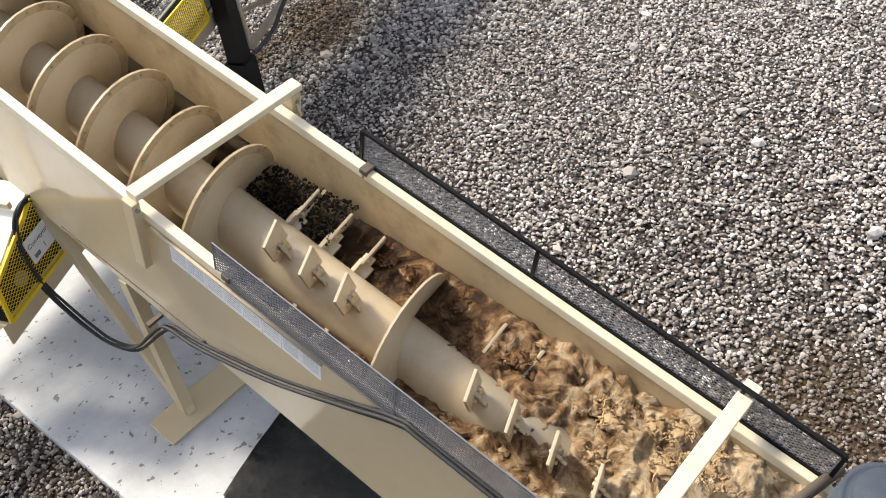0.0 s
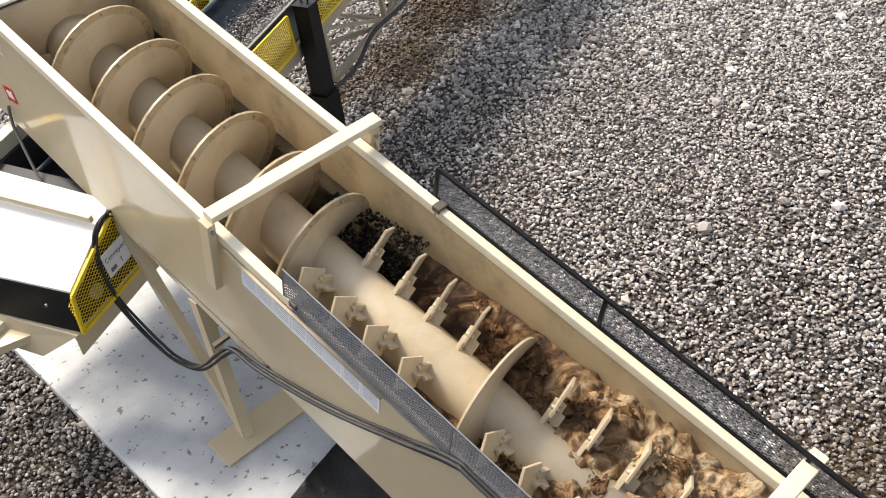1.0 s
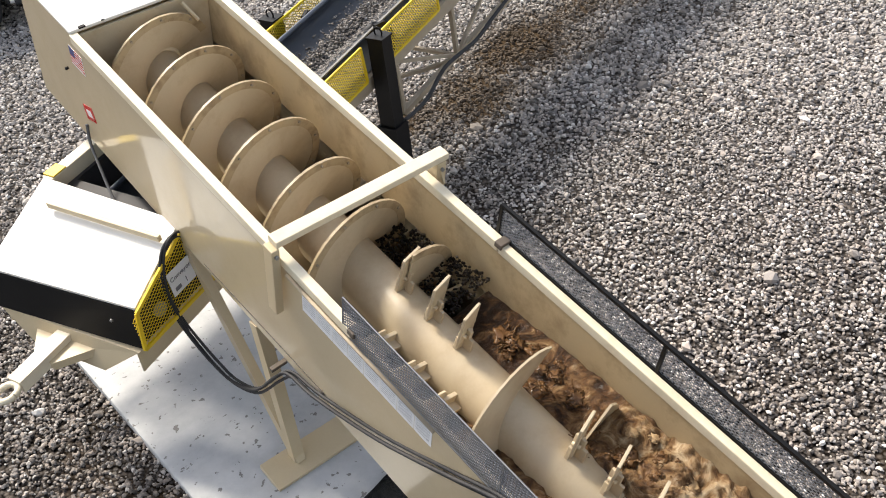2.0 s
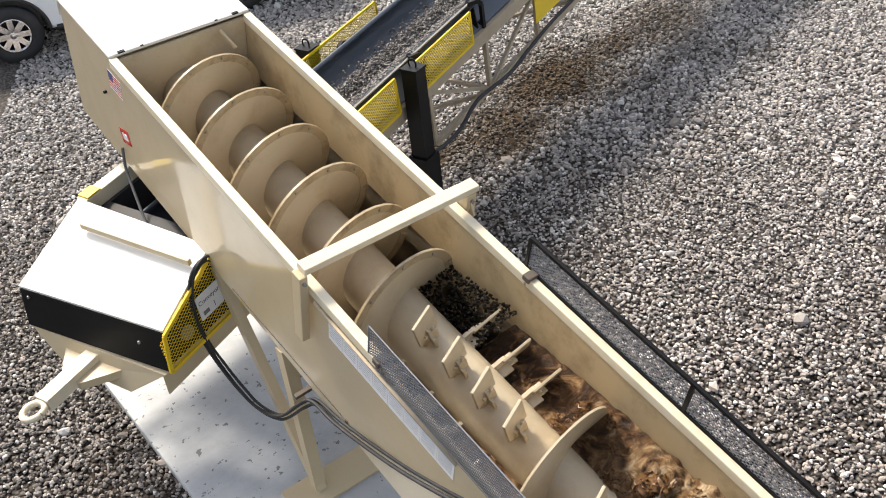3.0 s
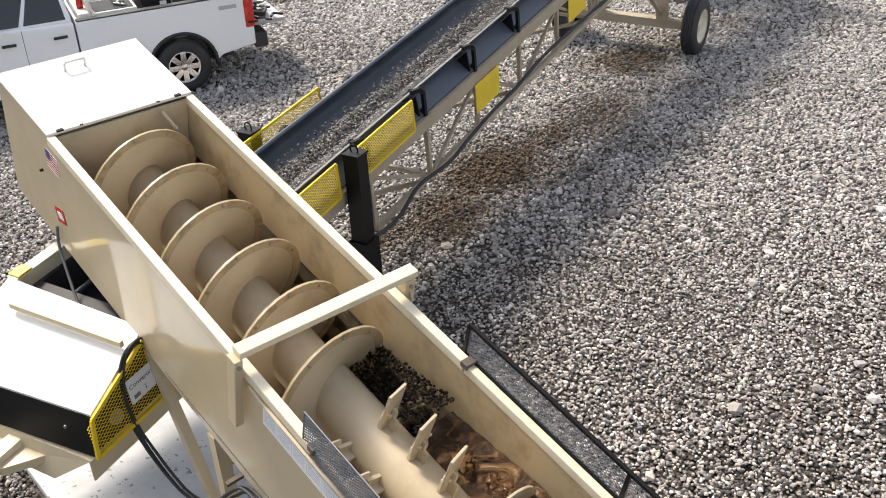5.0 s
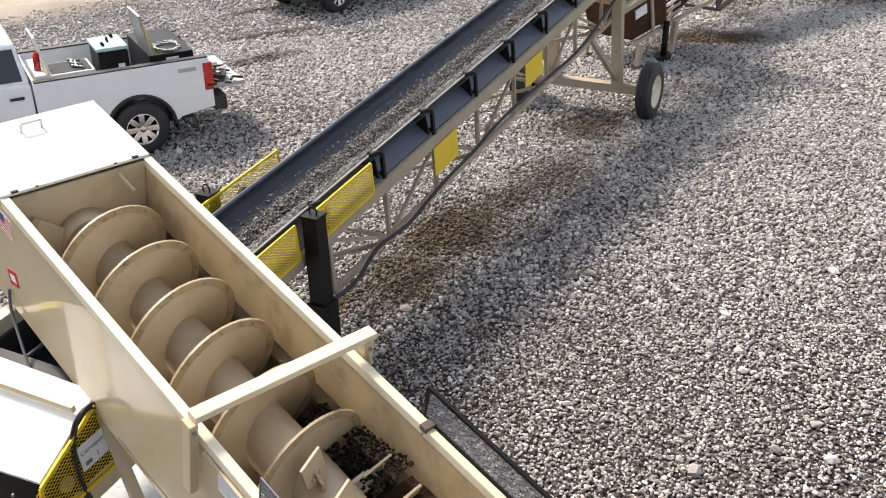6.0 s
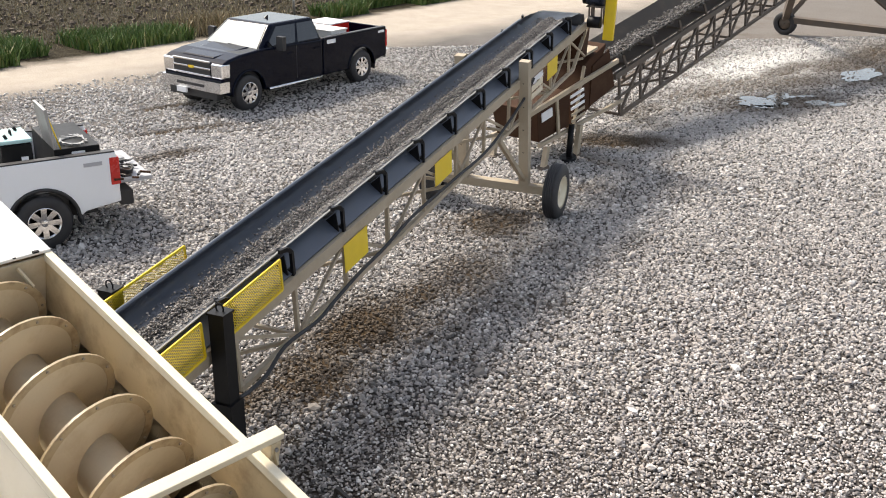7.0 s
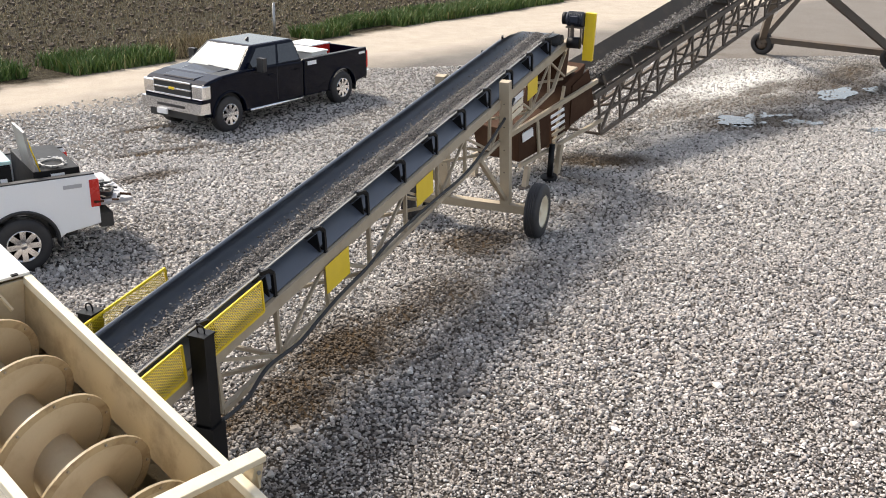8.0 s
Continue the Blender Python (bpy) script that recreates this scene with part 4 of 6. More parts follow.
def idler_set(y):
    """Cross frame, three rollers and two bent end stands."""
    stand = new("idler_set")
    stand.parent = conveyor
    stand.matrix_basis = pose(0, y, 0)
    part("cross_frame", boxed((-0.45, -0.03, 0.06), (0.45, 0.05, 0.10), 0.004), BLACK, stand)
    for sx in (-1, 1):
        end = bmesh.new()
        for p, q in (((sx * 0.465, 0, 0.03), (sx * 0.465, 0, 0.30)), ((sx * 0.465, 0, 0.30), (sx * 0.45, -0.05, 0.355 if sx > 0 else 0.33)), ((sx * 0.45, -0.05, 0.355 if sx > 0 else 0.33), (sx * 0.42, -0.16, 0.365 if sx > 0 else 0.33))):
            bar(end, p, q, 0.035, 0.045)
        part("end_stand", end, BLACK, stand, "black bent idler bracket")
        part("roller", rod(bmesh.new(), (sx * 0.16, -0.06, 0.155), (sx * 0.36, -0.06, 0.31), 0.048, 14), RUBBER, stand)
        part("shield", plate([(sx * 0.46, 0.07), (sx * 0.20, 0.10), (sx * 0.43, 0.30)], "y", -0.10, -0.085), BLACK, stand, "black idler plate")
    part("roller", rod(bmesh.new(), (-0.17, -0.06, 0.16), (0.17, -0.06, 0.16), 0.052, 14), RUBBER, stand)
    return stand


for k in range(-1, 10):
    idler_set(-0.16 + STEP * k)


def mesh_panel(parent, x, y0, y1, z0, z1, cell=0.052):
    g = new("yellow_guard")
    g.parent = parent
    g.matrix_basis = pose(x, y0, z0, 0, 0, 90)
    w, h = y1 - y0, z1 - z0
    part("mesh", lattice(w, h, cell, cell * 0.55, 0.006, 0.003), YELLOW, g)
    fr = bmesh.new()
    for p, q in (((0, 0, 0), (w, 0, 0)), ((0, 0, h), (w, 0, h)), ((0, 0, 0), (0, 0, h)), ((w, 0, 0), (w, 0, h))):
        bar(fr, p, q, 0.024, 0.016, up=(0, 1, 0))
    part("frame", fr, YELLOW, g)
    return tagged(g, "yellow expanded-metal side guard")


mesh_panel(conveyor, 0.525, -1.52, -0.48, 0.03, 0.37)
mesh_panel(conveyor, 0.525, -2.75, -1.84, 0.03, 0.39)
mesh_panel(conveyor, -0.525, -2.0, -0.62, 0.10, 0.41)
for y, h in ((0.84, 0.34), (3.45, 0.32), (8.4, 0.30)):
    p = part("yellow_plate", boxed((0.515, y, -0.10 - h), (0.522, y + 0.58, -0.09), 0.002), YELLOW, conveyor, "bent yellow sheet-metal return-roller guard")
for sx in (-1, 1):
    leg = new("stand_leg")
    leg.parent = conveyor
    base = floor_under(sx * 0.62, -1.66)
    top = Vector((sx * 0.62, -1.66, 0.42))
    mid = base.lerp(top, 0.52)
    part("inner_tube", bar(bmesh.new(), mid, top, 0.16, 0.16), BLACK, leg)
    part("outer_tube", bar(bmesh.new(), base, mid, 0.215, 0.215), BLACK, leg)
    part("collar", bar(bmesh.new(), base.lerp(mid, 0.1), base.lerp(mid, 0.14), 0.235, 0.235), DARKSTEEL, leg)
    part("cap", bar(bmesh.new(), top, top + UP * 0.02, 0.18, 0.18), BLACK, leg)
    part("foot", bar(bmesh.new(), base, base + UP * 0.03, 0.32, 0.32), BLACK, leg)
    loop = [top + Vector((0.04 * math.cos(a), 0, 0.05 + 0.05 * math.sin(a))) for a in [math.pi * 2 * i / 8 for i in range(9)]]
    part("lifting_loop", hose(loop, 0.008, 6), BLACK, leg)
    tagged(leg, "black square-tube stand leg with lifting loop")
# axle with wheels
AX = 7.30
axle = new("axle_frame")
axle.parent = conveyor
tagged(axle, "dusty tan axle frame on two road wheels")
ax_l, ax_r = (floor_under(s * 1.02, AX) + UP * 0.46 for s in (-1, 1))
part("beam", bar(bmesh.new(), ax_l, ax_r, 0.14, 0.14), FRAME, axle)
for sx in (-1, 1):
    foot = floor_under(sx * 0.56, AX) + UP * 0.46
    part("upright", bar(bmesh.new(), foot, Vector((sx * 0.56, AX - 0.25, 0.34)), 0.165, 0.15), FRAME, axle)
    part("knee", bar(bmesh.new(), foot + UP * 0.1, Vector((sx * 0.50, AX - 1.3, -0.66)), 0.07, 0.07), FRAME, axle)
    for k in range(5):
        p = foot.lerp(Vector((sx * 0.56, AX - 0.25, 0.34)), 0.12 + 0.18 * k)
        part("pin_hole", rod(bmesh.new(), p + Vector((0, -0.075, 0)), p + Vector((0, -0.068, 0)), 0.016, 8), BLACK, axle)


def wheel(parent, centre, across, r, w, rim_r, rim_mat, spokes=0, name="wheel"):
    """Tyre with rounded shoulders and grooves, and a dished rim; across points outwards."""
    across = Vector(across).normalized()
    hub = new(name)
    hub.parent = parent
    hub.matrix_basis = Matrix.Translation(centre) @ Vector((1, 0, 0)).rotation_difference(across).to_matrix().to_4x4()
    prof = [(-w / 2 + 0.01, rim_r), (-w / 2, rim_r + 0.03), (-w / 2 - 0.004, (r + rim_r) / 2), (-w / 2 + 0.015, r - 0.035), (-w * 0.36, r - 0.008)]
    for g in (-0.22, -0.07, 0.08, 0.23):
        prof += [(w * (g - 0.04), r), (w * (g - 0.03), r - 0.012), (w * (g + 0.02), r - 0.012), (w * (g + 0.03), r)]
    prof += [(w * 0.36, r - 0.008), (w / 2 - 0.015, r - 0.035), (w / 2 + 0.004, (r + rim_r) / 2), (w / 2, rim_r + 0.03), (w / 2 - 0.01, rim_r)]
    part("tyre", lathe(prof, 36), RUBBER, hub, "dusty black tyre")
    dish = [(-w * 0.3, 0.02), (-w * 0.3, rim_r - 0.02), (w / 2 - 0.03, rim_r - 0.02), (w / 2 - 0.005, rim_r + 0.012), (w / 2 - 0.03, rim_r - 0.03), (w * 0.16, rim_r - 0.05)]
    part("rim", lathe(dish + ([(w * 0.16, 0.07), (w * 0.30, 0.06), (w * 0.30, 0.0)] if not spokes else [(w * 0.0, rim_r - 0.05), (w * 0.0, 0.0)]), 36), rim_mat if not spokes else BLACK, hub)
    if spokes:
        for k in range(spokes):
            a = 2 * math.pi * k / spokes
            s = bmesh.new()
            bar(s, (w * 0.36, 0.05 * math.cos(a), 0.05 * math.sin(a)), (w * 0.42, (rim_r - 0.005) * math.cos(a), (rim_r - 0.005) * math.sin(a)), 0.085, 0.05, up=(1, 0, 0))
            part("spoke", s, rim_mat, hub)
        part("hub_cap", lathe([(w * 0.2, 0.075), (w * 0.42, 0.07), (w * 0.46, 0.045), (w * 0.46, 0.0)], 20), rim_mat, hub)
        part("rim_ring", lathe([(w * 0.36, rim_r - 0.03), (w * 0.47, rim_r - 0.012), (w * 0.5, rim_r + 0.006), (w * 0.36, rim_r + 0.006)], 36), rim_mat, hub)
    return hub


def lathe(profile, n):
    """Turn a profile of (along, radius) round the x axis."""
    bm = bmesh.new()
    rings = []
    for k in range(n):
        a = 2 * math.pi * k / n
        rings.append([bm.verts.new((u, r * math.cos(a), r * math.sin(a))) for u, r in profile])
    for k in range(n):
        a, b = rings[k], rings[(k + 1) % n]
        for i in range(len(profile) - 1):
            bm.faces.new((a[i], a[i + 1], b[i + 1], b[i])).smooth = True
    bmesh.ops.remove_doubles(bm, verts=bm.verts[:], dist=1e-5)
    bmesh.ops.recalc_face_normals(bm, faces=bm.faces[:])
    return bm


for sx in (-1, 1):
    wheel(axle, floor_under(sx * 1.12, AX) + UP * 0.47, ax_r - ax_l if sx > 0 else ax_l - ax_r, 0.47, 0.25, 0.27, CREAM)
# head drive: motor on a post and a yellow belt guard
part("drive_post", bar(bmesh.new(), (0.62, HEAD - 0.2, -0.05), (0.62, HEAD - 0.2, 0.42), 0.06, 0.06), DARKSTEEL, conveyor)
motor = part("motor", rod(bmesh.new(), (0.50, HEAD - 0.15, 0.50), (0.84, HEAD - 0.15, 0.50), 0.125, 20), MOTOR_PAINT, conveyor, "dark blue finned electric motor")
for k in range(9):
    part("fin", rod(bmesh.new(), (0.53 + 0.033 * k, HEAD - 0.15, 0.50), (0.543 + 0.033 * k, HEAD - 0.15, 0.50), 0.142, 18), MOTOR_PAINT, motor)
part("fan_cover", rod(bmesh.new(), (0.42, HEAD - 0.15, 0.50), (0.50, HEAD - 0.15, 0.50), 0.12, 18), BLACK, motor)
part("terminal_box", boxed((0.60, HEAD - 0.33, 0.46), (0.74, HEAD - 0.26, 0.58), 0.008), MOTOR_PAINT, motor)
part("motor_bracket", boxed((0.50, HEAD - 0.26, 0.34), (0.84, HEAD - 0.04, 0.365), 0.003), DARKSTEEL, conveyor)
for dx, dy in product((0.56, 0.80), (-0.24, -0.06)):
    part("bracket_leg", bar(bmesh.new(), (dx, HEAD + dy, -0.02), (dx, HEAD + dy, 0.34), 0.03, 0.03), DARKSTEEL, conveyor)
part("gearbox", rod(bmesh.new(), (0.55, HEAD - 0.25, 0.06), (0.80, HEAD - 0.25, 0.06), 0.11, 16), BLACK, conveyor)
part("belt_guard", bar(bmesh.new(), (0.92, HEAD - 0.12, -0.30), (0.96, HEAD - 0.10, 0.62), 0.10, 0.20, up=(1, 0, 0)), YELLOW, conveyor, "tall yellow drive-belt guard")
part("hood", hull([(-0.40, HEAD - 0.10, -0.75), (0.42, HEAD - 0.10, -0.75), (0.42, HEAD + 0.20, -0.75), (-0.40, HEAD + 0.20, -0.75)], [(-0.46, HEAD - 0.30, -0.12), (0.46, HEAD - 0.30, -0.12), (0.46, HEAD + 0.25, -0.12), (-0.46, HEAD + 0.25, -0.12)]), BROWN, conveyor, "rusty brown discharge chute")
for k in range(3):
    part("name_plate", boxed((0.512, 7.55 + 0.0, -0.22 - 0.13 * k), (0.516, 8.15, -0.12 - 0.13 * k), 0), PAPER if k == 0 else CREAM, conveyor)

# tail hopper
hopper = thing("tail_hopper", CONVEYOR, "tan tail hopper with white lid and black skirt", "hopper")
part("lid", hull([(-0.71, -5.28, 0.30), (0.78, -5.21, 0.335), (0.75, -4.56, 0.60), (-0.68, -4.53, 0.61)], [(-0.71, -5.28, 0.32), (0.78, -5.21, 0.355), (0.75, -4.56, 0.62), (-0.68, -4.53, 0.63)]), WHITE, hopper, "sunlit white sheet lid")
part("skirt", hull([(-0.67, -5.37, 0.0), (0.80, -5.29, 0.02), (0.80, -5.275, 0.02), (-0.67, -5.355, 0.0)], [(-0.705, -5.285, 0.298), (0.775, -5.215, 0.333), (0.775, -5.20, 0.333), (-0.705, -5.27, 0.298)]), BLACK, hopper, "black rubber skirt")
for x in (-0.6, 0.6):
    part("skirt_bolt", rod(bmesh.new(), (x, -5.30, 0.26), (x, -5.315, 0.26), 0.012, 6), GALV, hopper)
part("crossbar", boxed((-0.42, -4.765, 0.575), (0.72, -4.73, 0.625), 0.004), TAN, hopper)
for sx in (-1, 1):
    lo, hi = sorted((sx * 0.60, sx * 0.72))
    part("hopper_wall", boxed((lo, -4.52, 0.05), (hi, -2.9, 0.62), 0.008), CREAM, hopper, "cream hopper wall")
    part("rubber_lining", boxed(*zip(*[sorted(v) for v in ((sx * 0.56, sx * 0.595), (-4.5, -2.9), (0.0, 0.5))]), 0.0), RUBBER, hopper, "black rubber lining")
    part("base_side", plate([(-5.30, -0.005), (-5.32, -0.22), (-2.9, -0.22), (-2.9, 0.05), (-4.5, 0.05)], "x", *sorted((sx * 0.70, sx * 0.715))), TAN, hopper, "tan hopper base side")
    part("lid_edge", boxed((lo, -4.50, 0.622), (hi, -4.36, 0.635), 0.003), YELLOW, hopper, "yellow edge strip")
part("rubber_floor", boxed((-0.56, -4.5, 0.10), (0.56, -4.35, 0.5), 0), RUBBER, hopper)
part("nose_plate", hull([(-0.34, -5.42, -0.24), (0.40, -5.42, -0.24), (0.40, -5.34, -0.24), (-0.34, -5.34, -0.24)], [(-0.66, -5.36, -0.01), (0.76, -5.32, 0.0), (0.76, -5.26, 0.0), (-0.66, -5.30, -0.01)]), TAN, hopper, "tan nose plate")
part("tongue", bar(bmesh.new(), (0, -5.2, -0.10), (0, -5.86, -0.10), 0.13, 0.11), CREAM, hopper, "cream tow tongue")
part("tongue_gusset", plate([(-0.36, -5.30), (0.36, -5.30), (0.10, -5.60), (-0.10, -5.60)], "z", -0.17, -0.10), TAN, hopper, "tan tapered gusset of the tongue")
ring = [(0.075 * math.cos(a), -5.95 + 0.085 * math.sin(a), -0.09) for a in [2 * math.pi * i / 12 for i in range(13)]]
part("tow_ring", hose(ring, 0.026, 10), CREAM, hopper, "cream tow ring")
guard = new("side_guard")
guard.parent = hopper
guard.matrix_basis = pose(0.805, -5.29, 0.02, 0, 0, 90)
tagged(guard, "yellow expanded-metal guard over the tail pulley")
mesh = lattice(1.15, 0.60, 0.048, 0.030, 0.0036, 0.003)
bmesh.ops.bisect_plane(mesh, geom=mesh.verts[:] + mesh.edges[:] + mesh.faces[:], plane_co=(0.06, 0, 0.31), plane_no=(-0.42, 0, 1), clear_outer=True)
part("mesh", mesh, YELLOW, guard)
fr = bmesh.new()
for p, q in (((0, 0, 0), (1.15, 0, 0)), ((0, 0, 0), (0.06, 0, 0.31)), ((0.06, 0, 0.31), (0.73, 0, 0.60)), ((0.73, 0, 0.60), (1.15, 0, 0.60)), ((1.15, 0, 0), (1.15, 0, 0.6))):
    bar(fr, p, q, 0.028, 0.02, up=(0, 1, 0))
part("frame", fr, YELLOW, guard)
# black plate added to act as the shaded space behind the mesh
part("shade_backing", plate([(0.02, 0.02), (1.12, 0.02), (1.12, 0.57), (0.74, 0.57), (0.07, 0.29)], "y", 0.03, 0.045), BLACK, guard, "black plate standing in for the shaded space behind the mesh")
part("pulley_hub", rod(bmesh.new(), (0.26, 0.028, 0.16), (0.26, 0.008, 0.16), 0.06, 14), GALV, guard)
sign = part("sign", boxed((0.39, -0.022, 0.17), (0.63, -0.012, 0.38), 0.002), PAPER, guard, "white sign reading Conveyor 1")


def lettering(text, size, parent, m, mat):
    """Built-in letters as a thin mesh."""
    curve = bpy.data.curves.new("lettering", "FONT")
    curve.body, curve.size, curve.extrude, curve.align_x, curve.align_y = text, size, 0.0008, "CENTER", "CENTER"
    ob = new("lettering", curve)
    ob.data.materials.append(mat)
    ob.parent = parent
    ob.matrix_basis = m
    return ob


lettering("Conveyor", 0.054, sign, pose(0.51, -0.0245, 0.315, 90), INK)
lettering("1", 0.07, sign, pose(0.54, -0.0245, 0.225, 90), INK)
part("sign_mark", boxed((0.42, -0.0235, 0.20), (0.48, -0.0225, 0.235), 0), INK, sign)

# cable slung along the conveyor
run = [(0.66, -1.95, -0.75), (0.62, -1.62, -0.60), (0.60, -1.32, -0.64), (0.58, -0.99, -0.66), (0.58, -0.61, -0.55), (0.58, 0.04, -0.62), (0.58, 0.45, -0.58), (0.57, 1.09, -0.54), (0.56, 1.77, -0.54), (0.56, 2.6, -0.48), (0.56, 4.0, -0.52), (0.56, 5.4, -0.56), (0.57, 6.9, -0.30), (0.60, 7.4, -0.05)]
c = tagged(part("power_cable", hose(run, 0.022), RUBBER, None), "dark power cable slung along the conveyor truss", "cable")
c.matrix_basis = CONVEYOR


# ---- load on the belt: patches of gravel that ride up and drop off the head ----
def patch(seed):
    rng = np.random.default_rng(seed)
    n = 1700
    x, y = rng.normal(0.075, 0.115, n).clip(-0.20, 0.31), rng.uniform(-0.02, 0.98, n)
    z = 0.198 + np.where(x < -0.13, (-0.13 - x) * 0.75, np.where(x > 0.13, (x - 0.13) * 0.45, 0.0)) + 0.07 * np.exp(-(x / 0.11) ** 2) * rng.uniform(0, 1, n)
    return pebbles("gravel_patch", np.stack([x, y], 1), rng.uniform(0.006, 0.015, n), LOAD, z=z, seed=seed)


PATCHES = [patch(200 + k) for k in range(6)]
SPEED, ON, OFF = 1.5, -4.3, 10.7
load = []
for k in range(27):
    ob = tagged(part("gravel_patch", PATCHES[k % 6], None, None), "wet mixed gravel riding on the belt", "gravel", group="gravel on the belt", kind="stuff")
    load.append((ob, OFF - 1.0 * (k + 1)))


# ---- pickup trucks ----
# the sky's reflection in the windscreen is put into its pale base colour
SCREEN_M, _g, _b = material("sky_pale_windscreen")
_b.inputs["Base Color"].default_value = (0.22, 0.255, 0.27, 1)
_b.inputs["Roughness"].default_value = 0.25
_b.inputs["Specular IOR Level"].default_value = 0.15
def arch(y, r, z, n=10):
    """Points of a wheel arch from its rear to its front foot."""
    return [(y - r * math.cos(math.pi * k / n), z + r * math.sin(math.pi * k / n)) for k in range(n + 1)]


def pickup(m, label, base, gap, bed_front, cab_front, tail, sill, rail, roof, wheel_mat):
    """A pickup with the rear axle at its origin, nose along +y; gap is the wheelbase."""
    t = thing("pickup_truck", m, label, "truck")
    nose, hw = gap + 0.82, 0.985
    ar = 0.52
    # cab and nose: one side outline with the front arch
    hood = sill + 0.02
    out = [(bed_front, 0.42), (gap - ar, 0.40)] + arch(gap, ar, 0.42)[1:-1] + [(gap + ar, 0.42), (nose - 0.10, 0.50), (nose, 0.62), (nose, hood - 0.26), (nose - 0.05, hood - 0.15), (nose - 0.22, hood - 0.085), (cab_front + 0.55, hood - 0.01), (cab_front - 0.2, hood + 0.035), (bed_front, sill)]
    part("cab_body", rounded(plate(out, "x", -hw, hw), 0.06, 3), base, t)
    part("arch_liner", boxed((-hw + 0.1, gap - 0.44, 0.45), (hw - 0.1, gap + 0.44, 0.93), 0), PLASTIC, t)
    # bonnet: a raised middle between two fender creases
    part("bonnet", rounded(hull([(-0.66, cab_front - 0.05, hood - 0.03), (0.66, cab_front - 0.05, hood - 0.03), (0.58, nose - 0.14, hood - 0.16), (-0.58, nose - 0.14, hood - 0.16)], [(-0.60, cab_front - 0.05, hood + 0.05), (0.60, cab_front - 0.05, hood + 0.05), (0.52, nose - 0.20, hood - 0.065), (-0.52, nose - 0.20, hood - 0.065)]), 0.03), base, t)
    for sx, y in product((-1, 1), (0.0, gap)):
        lip = [(sx * (hw + 0.004), y - ar * 1.02 * math.cos(math.pi * k / 12), 0.43 + ar * 1.02 * math.sin(math.pi * k / 12)) for k in range(13)]
        part("arch_lip", hose(lip, 0.028, 8), base if base is CARBLACK else PLASTIC, t, "wheel arch lip")
    # bed: floor and walls
    wall = [(bed_front - 0.02, 0.44), (bed_front - 0.02, rail), (tail + 0.03, rail), (tail, rail - 0.08), (tail, 0.60), (-ar - 0.12, 0.52)] + [(0 - ar * math.cos(math.pi * k / 10), 0.44 + ar * math.sin(math.pi * k / 10)) for k in range(11)]
    for sx in (-1, 1):
        part("bed_side", rounded(plate(wall, "x", *sorted((sx * hw, sx * (hw - 0.13)))), 0.025), base, t)
        part("rail_cap", boxed(*zip(*[sorted(v) for v in ((sx * (hw - 0.135), sx * (hw - 0.005)), (tail + 0.03, bed_front - 0.04), (rail - 0.005, rail + 0.018))]), 0.006), PLASTIC, t)
        part("arch_liner", boxed((sx * (hw - 0.2) - 0.05, -0.42, 0.5), (sx * (hw - 0.2) + 0.05, 0.42, 0.86), 0), PLASTIC, t)
        part("mud_flap", boxed(*zip(*[sorted(v) for v in ((sx * 0.70, sx * 0.97), (-0.58, -0.55), (0.30, 0.66))]), 0), RUBBER, t)
        part("side_step", rod(bmesh.new(), (sx * 1.0, bed_front + 0.1, 0.42), (sx * 1.0, gap - 0.62, 0.42), 0.04, 12), CHROME if base is CARBLACK else PLASTIC, t, "tubular side step")
        part("tail_light", boxed(*zip(*[sorted(v) for v in ((sx * (hw + 0.012), sx * (hw - 0.14)), (tail - 0.02, tail + (0.13 if base is CARWHITE else 0.04)), (rail - 0.52, rail - 0.08))]), 0.015), RED, t, "red tail light")
        part("headlight", boxed(*zip(*[sorted(v) for v in ((sx * (hw + 0.006), sx * 0.62), (nose - 0.26, nose + 0.012), (hood - 0.49, hood - 0.16))]), 0.03), CHROME, t, "clear headlight")
        mirror = part("mirror", rounded(boxed(*zip(*[sorted(v) for v in ((sx * 1.06, sx * 1.27), (cab_front - 0.62, cab_front - 0.50), (sill - 0.02, sill + 0.30))]), 0), 0.03), PLASTIC, t, "black towing mirror")
        part("mirror_arm", bar(bmesh.new(), (sx * 0.97, cab_front - 0.55, sill + 0.06), (sx * 1.10, cab_front - 0.56, sill + 0.08), 0.05, 0.04), PLASTIC, mirror)
        split = (bed_front + cab_front) / 2 - 0.15
        part("door_seam", boxed(*zip(*[sorted(v) for v in ((sx * (hw + 0.001), sx * (hw - 0.004)), (split - 0.008, split), (0.52, sill))]), 0), PLASTIC, t)
        for y in (split + 0.10, bed_front + 0.12):
            part("door_handle", boxed(*zip(*[sorted(v) for v in ((sx * (hw + 0.03), sx * hw), (y, y + 0.2), (sill - 0.20, sill - 0.16))]), 0.008), PLASTIC if base is CARWHITE else base, t)
    part("bed_floor", boxed((-hw + 0.12, tail + 0.05, 0.80), (hw - 0.12, bed_front - 0.03, 0.84), 0), PLASTIC, t)
    part("bed_front_wall", boxed((-hw + 0.12, bed_front - 0.07, 0.80), (hw - 0.12, bed_front - 0.03, rail), 0.004), base, t)
    part("underside", boxed((-0.7, tail + 0.3, 0.38), (0.7, nose - 0.3, 0.60), 0.02), PLASTIC, t)
    # greenhouse
    lo = [(-hw + 0.02, bed_front + 0.0, sill - 0.02), (hw - 0.02, bed_front + 0.0, sill - 0.02), (hw - 0.02, cab_front, sill - 0.02), (-hw + 0.02, cab_front, sill - 0.02)]
